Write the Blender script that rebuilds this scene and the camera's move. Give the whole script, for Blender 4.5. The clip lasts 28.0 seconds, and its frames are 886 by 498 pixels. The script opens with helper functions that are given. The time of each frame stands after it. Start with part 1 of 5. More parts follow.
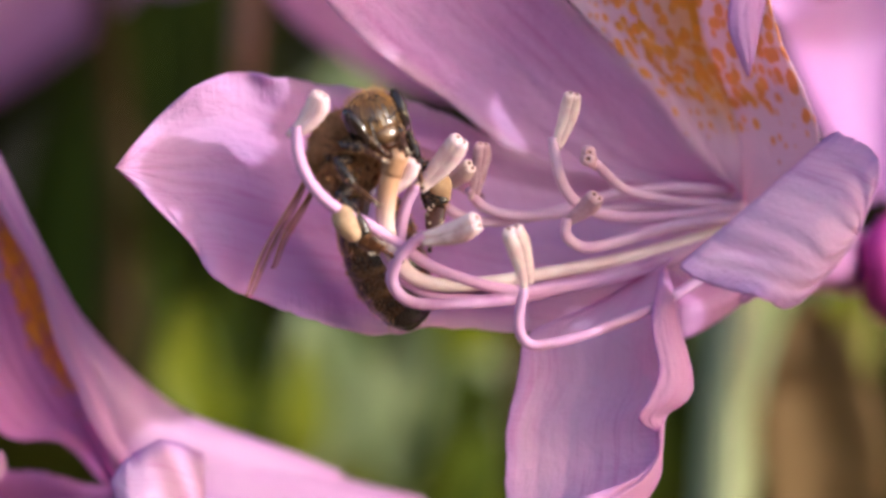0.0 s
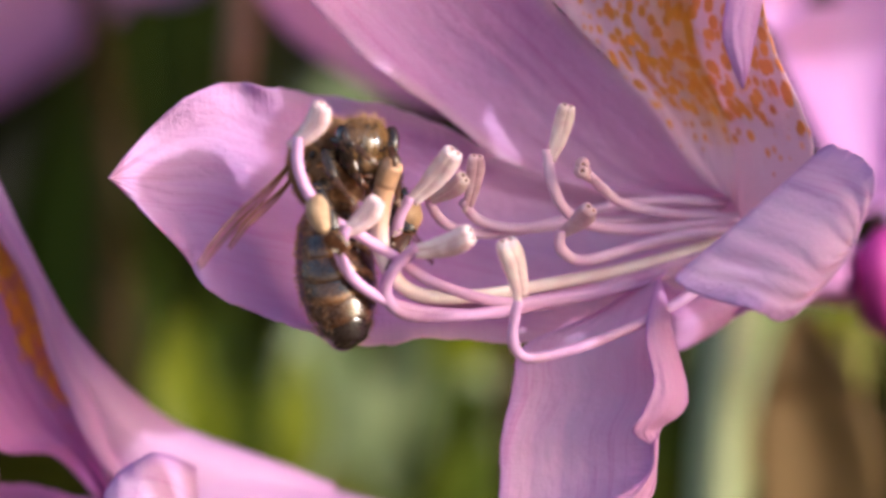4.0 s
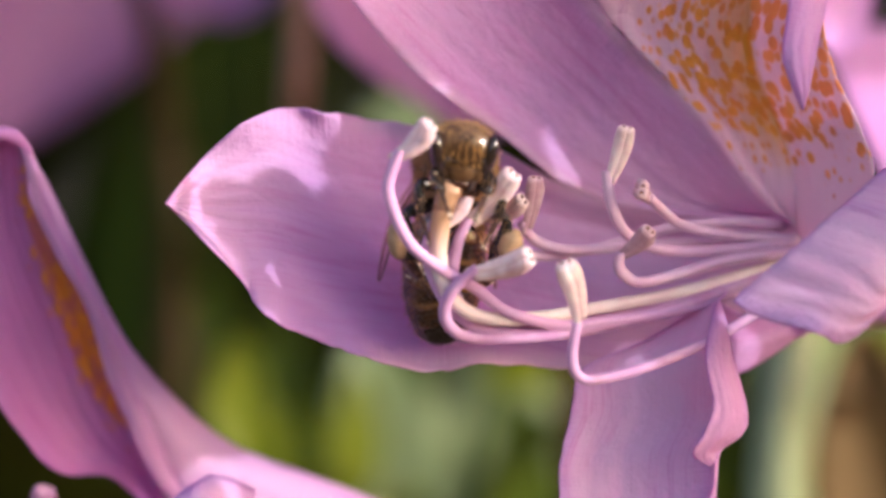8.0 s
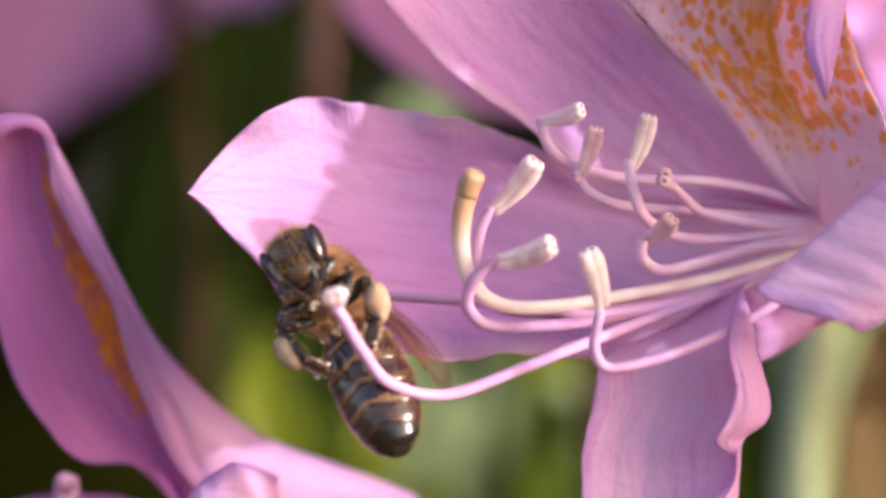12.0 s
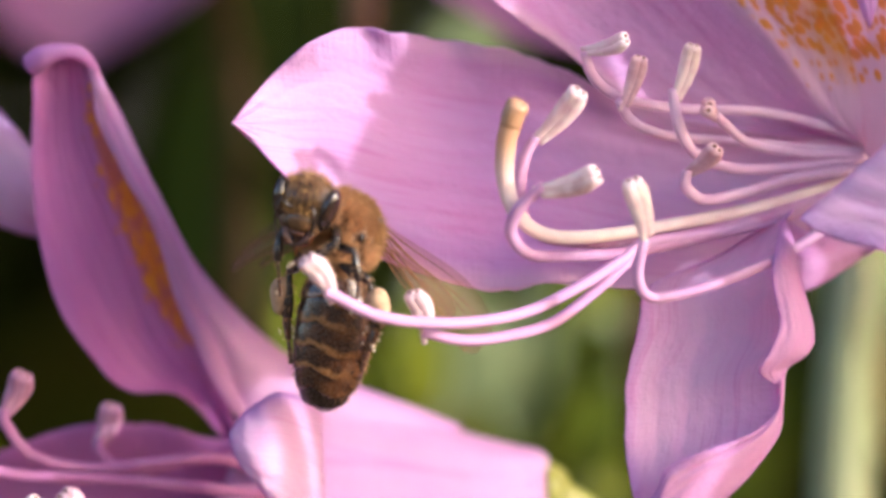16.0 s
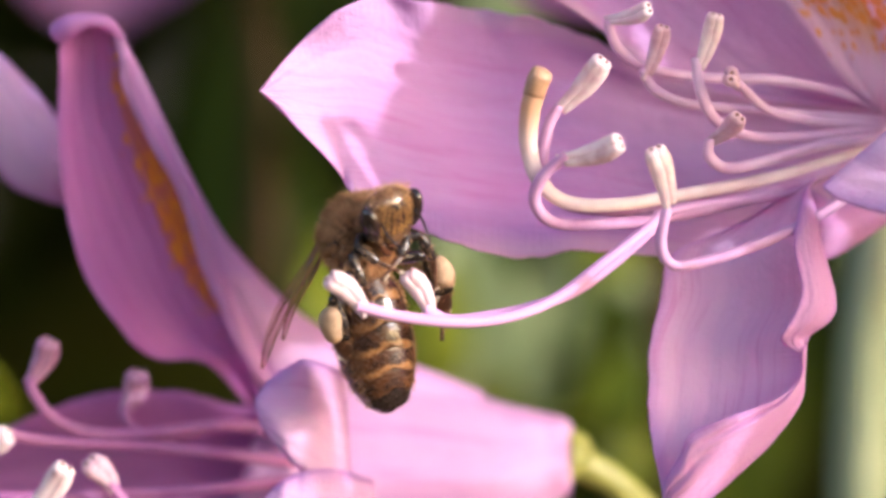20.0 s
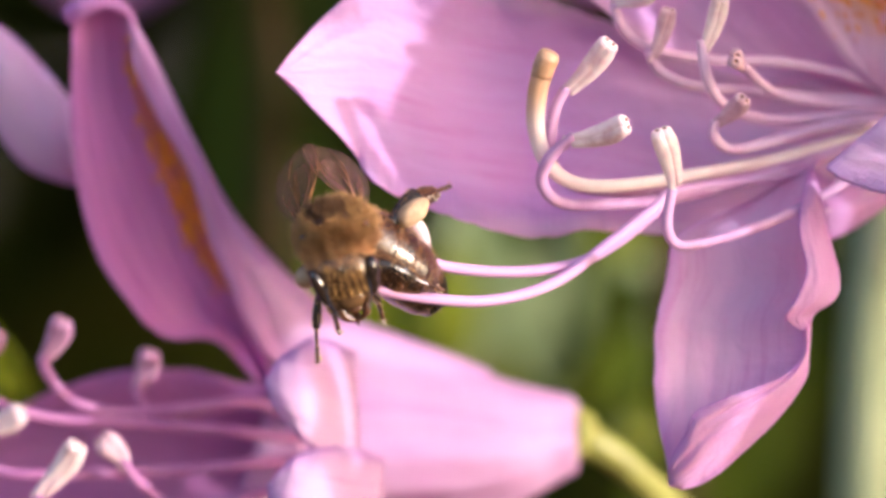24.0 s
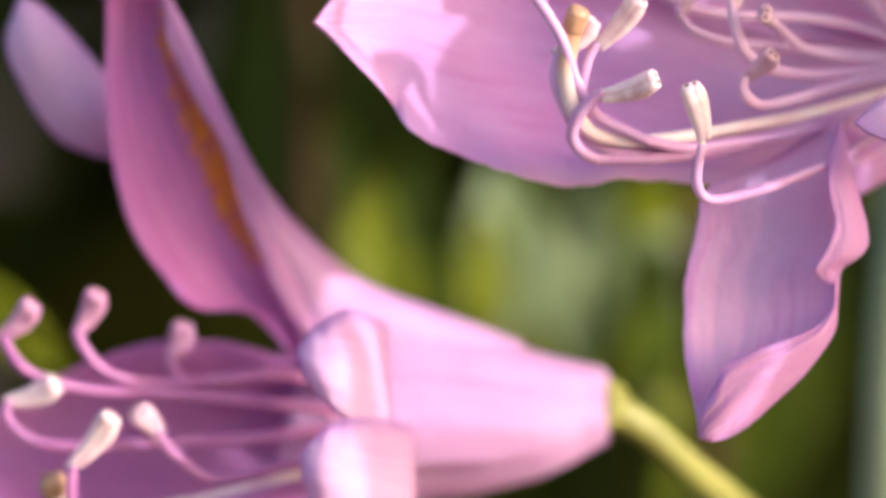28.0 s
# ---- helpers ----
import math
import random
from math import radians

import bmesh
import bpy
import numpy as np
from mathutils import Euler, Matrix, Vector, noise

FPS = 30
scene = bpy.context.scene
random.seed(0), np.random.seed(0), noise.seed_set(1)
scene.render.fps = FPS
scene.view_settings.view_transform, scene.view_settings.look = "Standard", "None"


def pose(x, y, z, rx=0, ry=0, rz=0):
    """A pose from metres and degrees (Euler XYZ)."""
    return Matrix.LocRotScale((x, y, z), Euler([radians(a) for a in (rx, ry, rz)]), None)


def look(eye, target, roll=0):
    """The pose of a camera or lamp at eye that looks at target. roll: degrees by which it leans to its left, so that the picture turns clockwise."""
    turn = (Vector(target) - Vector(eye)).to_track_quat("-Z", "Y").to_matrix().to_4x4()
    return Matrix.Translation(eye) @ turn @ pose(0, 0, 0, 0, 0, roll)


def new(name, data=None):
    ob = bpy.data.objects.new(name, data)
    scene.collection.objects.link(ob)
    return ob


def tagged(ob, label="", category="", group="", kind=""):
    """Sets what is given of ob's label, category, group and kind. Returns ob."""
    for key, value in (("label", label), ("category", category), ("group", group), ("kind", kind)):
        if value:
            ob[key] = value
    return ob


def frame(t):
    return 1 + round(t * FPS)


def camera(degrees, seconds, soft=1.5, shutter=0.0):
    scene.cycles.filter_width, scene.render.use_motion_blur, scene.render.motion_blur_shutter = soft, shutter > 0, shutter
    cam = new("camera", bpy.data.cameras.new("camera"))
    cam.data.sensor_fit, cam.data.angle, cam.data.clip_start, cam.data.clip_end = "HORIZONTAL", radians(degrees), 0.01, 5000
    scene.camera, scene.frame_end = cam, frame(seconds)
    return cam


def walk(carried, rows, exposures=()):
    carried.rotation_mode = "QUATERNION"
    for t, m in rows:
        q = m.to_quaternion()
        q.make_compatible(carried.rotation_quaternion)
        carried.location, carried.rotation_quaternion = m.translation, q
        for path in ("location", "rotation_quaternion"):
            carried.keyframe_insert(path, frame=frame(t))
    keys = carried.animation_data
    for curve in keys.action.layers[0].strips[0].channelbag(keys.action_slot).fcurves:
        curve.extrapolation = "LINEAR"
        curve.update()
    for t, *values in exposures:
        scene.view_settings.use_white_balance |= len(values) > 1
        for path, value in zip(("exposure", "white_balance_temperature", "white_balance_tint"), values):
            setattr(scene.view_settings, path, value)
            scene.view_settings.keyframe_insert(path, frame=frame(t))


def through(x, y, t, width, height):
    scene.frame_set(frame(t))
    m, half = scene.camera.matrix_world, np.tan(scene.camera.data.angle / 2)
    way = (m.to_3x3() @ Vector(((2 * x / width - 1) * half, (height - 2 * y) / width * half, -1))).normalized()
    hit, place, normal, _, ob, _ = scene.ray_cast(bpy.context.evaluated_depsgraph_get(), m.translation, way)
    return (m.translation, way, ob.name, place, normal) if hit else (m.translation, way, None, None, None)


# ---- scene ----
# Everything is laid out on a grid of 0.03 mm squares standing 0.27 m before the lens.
STEP = 3.0e-5


def P(u, v, d=0.0):
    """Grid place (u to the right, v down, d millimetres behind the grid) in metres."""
    k = (1.0 + d / 270.0) * STEP
    return Vector(((u - 784.0) * k, d * 1e-3, (441.0 - v) * k))


# ---- camera ----
cam = camera(10.0, 28.0, 3.2, 0.5)
cam.data.dof.use_dof = True
cam.data.dof.focus_distance = 0.2715
cam.data.dof.aperture_fstop = 18.5
AIMS = [
    (0, 899, 505, 271.3), (0.5, 893, 508, 271.3), (1, 899, 499, 271.2), (1.5, 904, 478, 271.1), (2, 901, 468, 271.0), (2.5, 899, 455, 270.9), (3, 907, 466, 270.8),
    (3.5, 915, 483, 270.7), (5.5, 864, 476, 270.0), (6, 847, 447, 270.0), (6.5, 831, 433, 270.0), (7, 825, 421, 270.0), (7.5, 814, 433, 270.0), (8, 805, 444, 270.0),
    (8.5, 788, 460, 270.0), (9, 777, 480, 270.0), (9.5, 783, 467, 270.0), (10, 772, 465, 270.0), (10.5, 786, 454, 270.0), (11, 785, 440, 270.0), (11.5, 772, 457, 270.0),
    (12, 765, 465, 270.0), (12.5, 742, 503, 270.0), (14.5, 710, 527, 270.0), (15, 705, 553, 270.0), (15.5, 691, 567, 270.0), (16, 687, 590, 270.0), (16.5, 687, 593, 270.0),
    (17, 682, 575, 270.0), (17.5, 670, 570, 270.0), (18, 661, 565, 270.0), (18.5, 644, 567, 270.0), (19, 641, 588, 270.5), (19.5, 657, 637, 271.1), (20, 644, 647, 271.6),
    (20.5, 630, 644, 272.6), (21, 645, 635, 273.5), (21.5, 658, 634, 273.7), (23.5, 632, 656, 274.5), (24, 629, 683, 274.8), (24.5, 614, 700, 275.2), (25, 610, 700, 275.5),
    (25.5, 612, 707, 275.8), (26, 604, 691, 276.1), (26.5, 597, 676, 276.3), (27, 597, 679, 276.5), (27.5, 582, 689, 276.8), (28, 572, 733, 277.0),
]
walk(cam, [(t, look((0.0, -d * 1e-3, 0.0), P(u, v))) for t, u, v, d in AIMS], [(0.0, 1.26, 5900.0, 17.0), (9.0, 1.39, 5900.0, 17.0), (14.0, 1.52, 5900.0, 17.0), (28.0, 1.55, 5900.0, 17.0)])

# ---- light ----
SUN = Vector((0.90, -0.37, 0.21)).normalized()
world = bpy.data.worlds.new("world")
scene.world = world
world.use_nodes = True
wn = world.node_tree
sky = wn.nodes.new("ShaderNodeTexSky")
sky.sky_type, sky.sun_disc = "NISHITA", False
sky.air_density, sky.dust_density, sky.ozone_density = 0.8, 4.0, 0.4
sky.sun_elevation = math.asin(SUN.z)
sky.sun_rotation = math.atan2(SUN.x, SUN.y)
wn.links.new(sky.outputs[0], wn.nodes["Background"].inputs[0])
wn.nodes["Background"].inputs[1].default_value = 0.165
sun = new("sun", bpy.data.lights.new("sun", "SUN"))
sun.data.energy, sun.data.angle, sun.data.color = 1.32, radians(0.55), (1.0, 0.965, 0.945)
sun.matrix_world = look(SUN * 2.0, (0, 0, 0))


# ---- materials ----
class Nodes:
    """Short-hand to wire a node material."""

    def __init__(self, name):
        self.mat = bpy.data.materials.new(name)
        self.mat.use_nodes = True
        self.tree = self.mat.node_tree
        self.bsdf = self.tree.nodes["Principled BSDF"]
        self.out = self.tree.nodes["Material Output"]

    def add(self, kind, **values):
        node = self.tree.nodes.new(kind)
        for key, value in values.items():
            node.inputs[key.replace("_", " ")].default_value = value
        return node

    def link(self, a, b):
        self.tree.links.new(a, b)

    def coords(self, which, scale):
        tc = self.add("ShaderNodeTexCoord")
        mp = self.add("ShaderNodeMapping", Scale=scale)
        self.link(tc.outputs[which], mp.inputs[0])
        return mp.outputs[0]

    def noise(self, vec, scale, detail=4.0, rough=0.55):
        n = self.add("ShaderNodeTexNoise", Scale=scale, Detail=detail, Roughness=rough)
        self.link(vec, n.inputs["Vector"])
        return n.outputs["Fac"]

    def span(self, value, a, b, c=0.0, d=1.0):
        m = self.add("ShaderNodeMapRange")
        m.interpolation_type = "SMOOTHSTEP"
        for i, x in enumerate((a, b, c, d)):
            m.inputs[i + 1].default_value = x
        self.link(value, m.inputs[0])
        return m.outputs[0]

    def math(self, op, a, b=None):
        m = self.add("ShaderNodeMath")
        m.operation = op
        for i, x in enumerate((a, b)):
            if x is None:
                continue
            if isinstance(x, (int, float)):
                m.inputs[i].default_value = x
            else:
                self.link(x, m.inputs[i])
        return m.outputs[0]

    def mix(self, fac, a, b):
        m = self.add("ShaderNodeMix")
        m.data_type = "RGBA"
        for i, x in ((0, fac), (6, a), (7, b)):
            if isinstance(x, (int, float)):
                m.inputs[i].default_value = x
            elif isinstance(x, tuple):
                m.inputs[i].default_value = (*x, 1.0)
            else:
                self.link(x, m.inputs[i])
        return m.outputs[2]

    def bump(self, height, strength, distance):
        b = self.add("ShaderNodeBump", Strength=strength, Distance=distance)
        self.link(height, b.inputs["Height"])
        return b.outputs[0]

    def sheet(self, color, normal, share, rough=0.5, through=None):
        """A thin leaf of tissue: reflects and lets light through."""
        self.link(color, self.bsdf.inputs["Base Color"])
        self.bsdf.inputs["Roughness"].default_value = rough
        self.bsdf.inputs["Specular IOR Level"].default_value = 0.2
        tr = self.add("ShaderNodeBsdfTranslucent")
        self.link(through or color, tr.inputs[0])
        if normal is not None:
            self.link(normal, self.bsdf.inputs["Normal"])
            self.link(normal, tr.inputs["Normal"])
        mx = self.add("ShaderNodeMixShader", Fac=share)
        self.link(self.bsdf.outputs[0], mx.inputs[1])
        self.link(tr.outputs[0], mx.inputs[2])
        self.link(mx.outputs[0], self.out.inputs[0])
        return self.mat


def petal_material(name, pale, deep, edge, blotch=None, share=0.48, ridge=False, band=0.35, streak=(0.84, 0.40, 0.03), glow=(0.80, 0.20, 0.58)):
    """Lilac petal tissue: long veins, fine cells, violet margin; blotch: centre u, reach u, v from, v to, in mm."""
    n = Nodes(name)
    fine = n.noise(n.coords("UV", (0.55, 0.09, 1)), 2.0, 5.0, 0.6)
    broad = n.noise(n.coords("UV", (0.16, 0.05, 1)), 1.0, 3.0)
    cells = n.noise(n.coords("UV", (1, 1, 1)), 9.0, 2.0)
    vein = n.span(fine, 0.42, 0.62)
    col = n.mix(n.math("MULTIPLY", vein, 0.34), pale, deep)
    col = n.mix(n.span(broad, 0.40, 0.66, 0.0, 0.55), col, deep)
    col = n.mix(n.span(cells, 0.35, 0.7, 0.0, 0.14), col, edge)
    at = n.add("ShaderNodeUVMap")
    at.uv_map = "share"
    sx = n.add("ShaderNodeSeparateXYZ")
    n.link(at.outputs[0], sx.inputs[0])
    side = n.math("ABSOLUTE", n.math("SUBTRACT", sx.outputs[0], 0.5))
    rim = n.math("MAXIMUM", n.span(side, 0.36, 0.5), n.span(sx.outputs[1], 0.88, 1.0))
    if ridge:
        rim = n.math("MULTIPLY", rim, n.span(sx.outputs[1], 0.55, 0.75))
        seam = n.math("MULTIPLY", n.span(side, 0.40, 0.48), n.span(sx.outputs[1], 0.45, 0.7, 1.0, 0.0))
        col = n.mix(n.math("MULTIPLY", seam, 0.8), col, (0.86, 0.68, 0.82))
    col = n.mix(n.math("MULTIPLY", rim, 0.6), col, edge)
    if ridge:
        col = n.mix(n.span(sx.outputs[1], 0.08, 0.5, 0.75, 0.0), col, (0.95, 0.72, 0.88))
    # paler towards the tip: the sun's whitening there is put into the colour
    if ridge:
        col = n.mix(n.span(sx.outputs[1], 0.5, 0.95, 0.0, 0.55), col, (0.92, 0.68, 0.88))
    lines = n.noise(n.coords("UV", (1.5, 0.035, 1)), 1.0, 3.0, 0.5)
    line = n.math("MULTIPLY", n.span(n.math("ABSOLUTE", n.math("SUBTRACT", lines, 0.5)), 0.0, 0.022, 1.0, 0.0), n.span(broad, 0.35, 0.6))
    col = n.mix(n.math("MULTIPLY", line, 0.38), col, (0.56, 0.14, 0.48))
    fleck = n.add("ShaderNodeTexVoronoi", Scale=0.16)
    n.link(n.coords("UV", (1, 1, 1)), fleck.inputs["Vector"])
    col = n.mix(n.span(fleck.outputs["Distance"], 0.025, 0.06, 0.6, 0.0), col, (0.45, 0.10, 0.42))
    midrib = n.span(side, 0.0, 0.035, 0.35, 0.0)
    col = n.mix(midrib, col, pale)
    crumple = n.noise(n.coords("UV", (0.8, 0.5, 1)), 1.3, 4.0, 0.6)
    height = n.math("ADD", n.math("MULTIPLY", fine, 0.55), n.math("ADD", n.math("MULTIPLY", crumple, 0.9), n.math("MULTIPLY", cells, 0.14)))
    crimp = n.noise(n.coords("UV", (0.35, 3.2, 1)), 1.0, 3.0, 0.6)
    height = n.math("ADD", height, n.math("MULTIPLY", n.math("MULTIPLY", crimp, n.span(side, 0.28, 0.48)), 0.55))
    if blotch:
        c, reach, v0, v1 = blotch
        uv = n.coords("UV", (1, 1, 1))
        su = n.add("ShaderNodeSeparateXYZ")
        n.link(uv, su.inputs[0])
        du = n.math("ABSOLUTE", n.math("SUBTRACT", su.outputs[0], c))
        inside = n.math("MULTIPLY", n.span(du, reach * 0.3, reach, 1.0, 0.0), n.span(su.outputs[1], v0, v0 + (v1 - v0) * 0.32))
        inside = n.math("MULTIPLY", inside, n.span(su.outputs[1], v1 * 0.9, v1, 1.0, 0.0))
        vor = n.add("ShaderNodeTexVoronoi", Scale=1.0, Randomness=0.85)
        warp = n.add("ShaderNodeVectorMath")
        warp.operation = "MULTIPLY_ADD"
        wob = n.add("ShaderNodeTexNoise", Scale=0.5)
        n.link(uv, wob.inputs["Vector"])
        n.link(wob.outputs["Color"], warp.inputs[0])
        warp.inputs[1].default_value = (0.28, 0.45, 0.0)
        n.link(n.coords("UV", (2.0, 1.1, 1)), warp.inputs[2])
        n.link(warp.outputs[0], vor.inputs["Vector"])
        size = n.math("ADD", n.math("MULTIPLY", n.span(inside, 0.0, 1.0), 0.44), 0.13)
        spot = n.math("LESS_THAN", vor.outputs["Distance"], size)
        soft = n.math("SUBTRACT", size, vor.outputs["Distance"])
        spot = n.math("MULTIPLY", n.span(soft, -0.10, 0.14), 0.95)
        tint = n.mix(n.span(inside, 0.08, 0.55), (0.66, 0.16, 0.15), (0.92, 0.42, 0.008))
        tint = n.mix(n.span(n.noise(uv, 0.45, 2.0), 0.4, 0.62, 0.0, 0.5), tint, (0.80, 0.24, 0.03))
        if ridge:
            left = n.span(su.outputs[0], -0.15, 0.15, 1.0, 0.0)
            rich = n.math("MULTIPLY", n.math("MULTIPLY", left, n.span(su.outputs[0], -4.0, -0.1)), n.span(inside, 0.25, 0.9))
            col = n.mix(n.math("MULTIPLY", n.math("SUBTRACT", 1.0, left), 0.4), col, (0.94, 0.74, 0.88))
            col = n.mix(n.math("MULTIPLY", rich, 0.75), col, (0.92, 0.50, 0.08))
        else:
            col = n.mix(n.math("MULTIPLY", n.span(inside, 0.55, 1.0), band), col, streak)
        col = n.mix(n.math("MULTIPLY", spot, n.span(inside, 0.04, 0.2)), col, tint)
    through = n.mix(0.6, col, glow)
    return n.sheet(col, n.bump(height, 0.45, 0.0005), share, 0.55, through)


LILAC, DEEP, VIOLET = (0.76, 0.48, 0.84), (0.70, 0.33, 0.69), (0.60, 0.36, 0.78)
petal_mat = petal_material("petal_lilac", LILAC, DEEP, VIOLET)
seam_mat = petal_material("petal_lilac_seamed", LILAC, DEEP, VIOLET, ridge=True)
blotch_mat = petal_material("petal_blotched", (0.95, 0.75, 0.87), (0.92, 0.60, 0.79), VIOLET, (0.2, 9.4, 0.5, 27.0), ridge=True, band=0.5, glow=(0.9, 0.5, 0.6))
pink_mat = petal_material("petal_pink", (0.54, 0.25, 0.50), (0.44, 0.15, 0.39), (0.58, 0.26, 0.62))
pink_blotch = petal_material("petal_pink_blotched", (0.72, 0.31, 0.65), (0.62, 0.21, 0.55), (0.60, 0.30, 0.66), (3.0, 2.5, 1.0, 28.0), band=0.75, streak=(0.74, 0.24, 0.05))
# far petals: darker mauve carries the shade that falls on them
far_mat = petal_material("petal_shade_mauve", (0.52, 0.27, 0.46), (0.40, 0.16, 0.34), (0.43, 0.22, 0.45))
pale_mat = petal_material("petal_pale", (0.91, 0.68, 0.89), (0.83, 0.52, 0.80), VIOLET)
silver_mat = petal_material("petal_silver_lilac", (0.86, 0.66, 0.88), (0.78, 0.50, 0.79), VIOLET)
margin_mat = petal_material("petal_violet_margin", (0.80, 0.50, 0.80), (0.72, 0.38, 0.70), VIOLET)


def plain(name, a, b, scale, rough=0.5, bump=0.3, dist=1e-4, share=0.0, stretch=(1, 1, 1), spec=0.4, metal=0.0):
    n = Nodes(name)
    vec = n.coords("Object", stretch)
    f = n.noise(vec, scale, 5.0)
    g = n.noise(vec, scale * 6.0, 2.0)
    col = n.mix(n.span(f, 0.35, 0.65), a, b)
    col = n.mix(n.span(g, 0.4, 0.7, 0.0, 0.25), col, a)
    nor = n.bump(n.math("ADD", f, n.math("MULTIPLY", g, 0.4)), bump, dist)
    if share:
        return n.sheet(col, nor, share, rough)
    n.link(col, n.bsdf.inputs["Base Color"])
    n.link(nor, n.bsdf.inputs["Normal"])
    n.bsdf.inputs["Roughness"].default_value = rough
    n.bsdf.inputs["Specular IOR Level"].default_value = spec
    n.bsdf.inputs["Metallic"].default_value = metal
    return n.mat


filament_mat = plain("filament_pink", (0.66, 0.40, 0.62), (0.56, 0.28, 0.51), 500, 0.45, 0.2, 5e-5, 0.25)
long_mat = plain("filament_long", (0.66, 0.38, 0.62), (0.56, 0.28, 0.52), 500, 0.5, 0.15, 4e-5)
filament_pale = plain("filament_pale", (0.86, 0.62, 0.78), (0.76, 0.48, 0.68), 500, 0.45, 0.2, 5e-5, 0.25)


def anther_material(name, pale, pink, stain, amount):
    """Papery pollen sacs, pale with pink-brown stains along the slits."""
    n = Nodes(name)
    vec = n.coords("Object", (1, 1, 1))
    f, g = n.noise(vec, 420, 4), n.noise(vec, 1500, 4)
    col = n.mix(n.span(g, 0.35, 0.65), pale, pink)
    col = n.mix(n.span(f, 0.56, 0.72, 0.0, amount), col, stain)
    return n.sheet(col, n.bump(n.math("ADD", f, n.math("MULTIPLY", g, 0.5)), 0.6, 2e-4), 0.36, 0.6)


anther_mat = anther_material("anther_cream", (0.96, 0.84, 0.82), (0.90, 0.70, 0.73), (0.50, 0.24, 0.24), 0.6)
anther_dim = anther_material("anther_mauve", (0.86, 0.64, 0.70), (0.74, 0.48, 0.56), (0.38, 0.13, 0.14), 0.85)
anther_rose = anther_material("anther_rose", (0.72, 0.42, 0.58), (0.56, 0.28, 0.44), (0.38, 0.13, 0.2), 0.6)
filament_deep = plain("filament_deep_pink", (0.56, 0.25, 0.48), (0.46, 0.17, 0.39), 500, 0.45, 0.2, 5e-5, 0.25)
pore_mat = plain("pore_brown", (0.34, 0.16, 0.14), (0.46, 0.24, 0.22), 1500, 0.7)


def style_material():
    """Cream along the tube, turning tan where it stands up."""
    n = Nodes("style_cream")
    vec = n.coords("Object", (1, 1, 1))
    sp = n.add("ShaderNodeSeparateXYZ")
    n.link(vec, sp.inputs[0])
    f = n.noise(vec, 600, 4)
    col = n.mix(n.span(f, 0.35, 0.65), (0.93, 0.82, 0.79), (0.88, 0.70, 0.70))
    col = n.mix(n.span(sp.outputs[2], -0.0014, 0.0022), col, (0.60, 0.36, 0.21))
    return n.sheet(col, n.bump(f, 0.3, 6e-5), 0.2, 0.45)


style_mat = style_material()
stigma_mat = plain("stigma_amber", (0.32, 0.17, 0.08), (0.50, 0.30, 0.18), 900, 0.35)
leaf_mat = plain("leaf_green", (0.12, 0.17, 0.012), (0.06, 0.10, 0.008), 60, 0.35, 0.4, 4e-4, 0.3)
# brighter copies of the green leaf: sun and sky light put into the colour
sunlit_leaf = plain("leaf_sunlit", (0.27, 0.32, 0.010), (0.18, 0.23, 0.008), 60, 0.4, 0.4, 4e-4, 0.35)
skylit_leaf = plain("leaf_skylit", (0.33, 0.41, 0.20), (0.23, 0.32, 0.12), 60, 0.4, 0.4, 4e-4, 0.3)
# leaves deep in the bush: the shade there is put into the colour
shade_leaf = plain("leaf_shade", (0.038, 0.062, 0.007), (0.048, 0.050, 0.008), 40, 0.8, 0.4, 4e-4, spec=0.05)
stem_dark = plain("stem_dark", (0.05, 0.038, 0.014), (0.07, 0.042, 0.02), 120, 0.8, 0.4, 2e-4, spec=0.06)
stem_mat = plain("stem_olive", (0.28, 0.28, 0.065), (0.21, 0.21, 0.045), 300, 0.45, 0.3, 1e-4)
stem_pale = plain("stem_pale", (0.36, 0.42, 0.25), (0.27, 0.33, 0.18), 120, 0.5, 0.3, 2e-4)
stem_brown = plain("stem_brown", (0.30, 0.15, 0.11), (0.20, 0.09, 0.06), 120, 0.6, 0.4, 2e-4)
earth_mat = plain("earth", (0.16, 0.10, 0.055), (0.10, 0.065, 0.035), 30, 0.9, 0.6, 5e-3)
bud_mat = plain("bud_magenta", (0.42, 0.05, 0.30), (0.30, 0.03, 0.20), 300, 0.4, 0.3, 1e-4, 0.2)


# ---- mesh tools ----
def mesh(name, verts, faces, mats, smooth=True, uv=None, uv2=None, index=None):
    me = bpy.data.meshes.new(name)
    me.from_pydata([tuple(v) for v in verts], [], faces)
    for m in mats if isinstance(mats, (list, tuple)) else [mats]:
        me.materials.append(m)
    if smooth:
        me.polygons.foreach_set("use_smooth", [True] * len(me.polygons))
    if index:
        me.polygons.foreach_set("material_index", index)
    for key, data in (("UVMap", uv), ("share", uv2)):
        if data:
            layer = me.uv_layers.new(name=key)
            loops = np.empty(len(me.loops), dtype=np.int32)
            me.loops.foreach_get("vertex_index", loops)
            layer.data.foreach_set("uv", np.asarray(data, dtype=np.float32)[loops].ravel())
    me.update()
    return me


def part(name, me, parent, label="", at=None):
    ob = new(name, me)
    ob.parent = parent
    if at is not None:
        ob.location = at
    if label:
        tagged(ob, label)
    return ob


def placed(name, at, label, category, group="", kind=""):
    ob = new(name)
    ob.empty_display_size = 0.002
    ob.location = at
    return tagged(ob, label, category, group, kind)


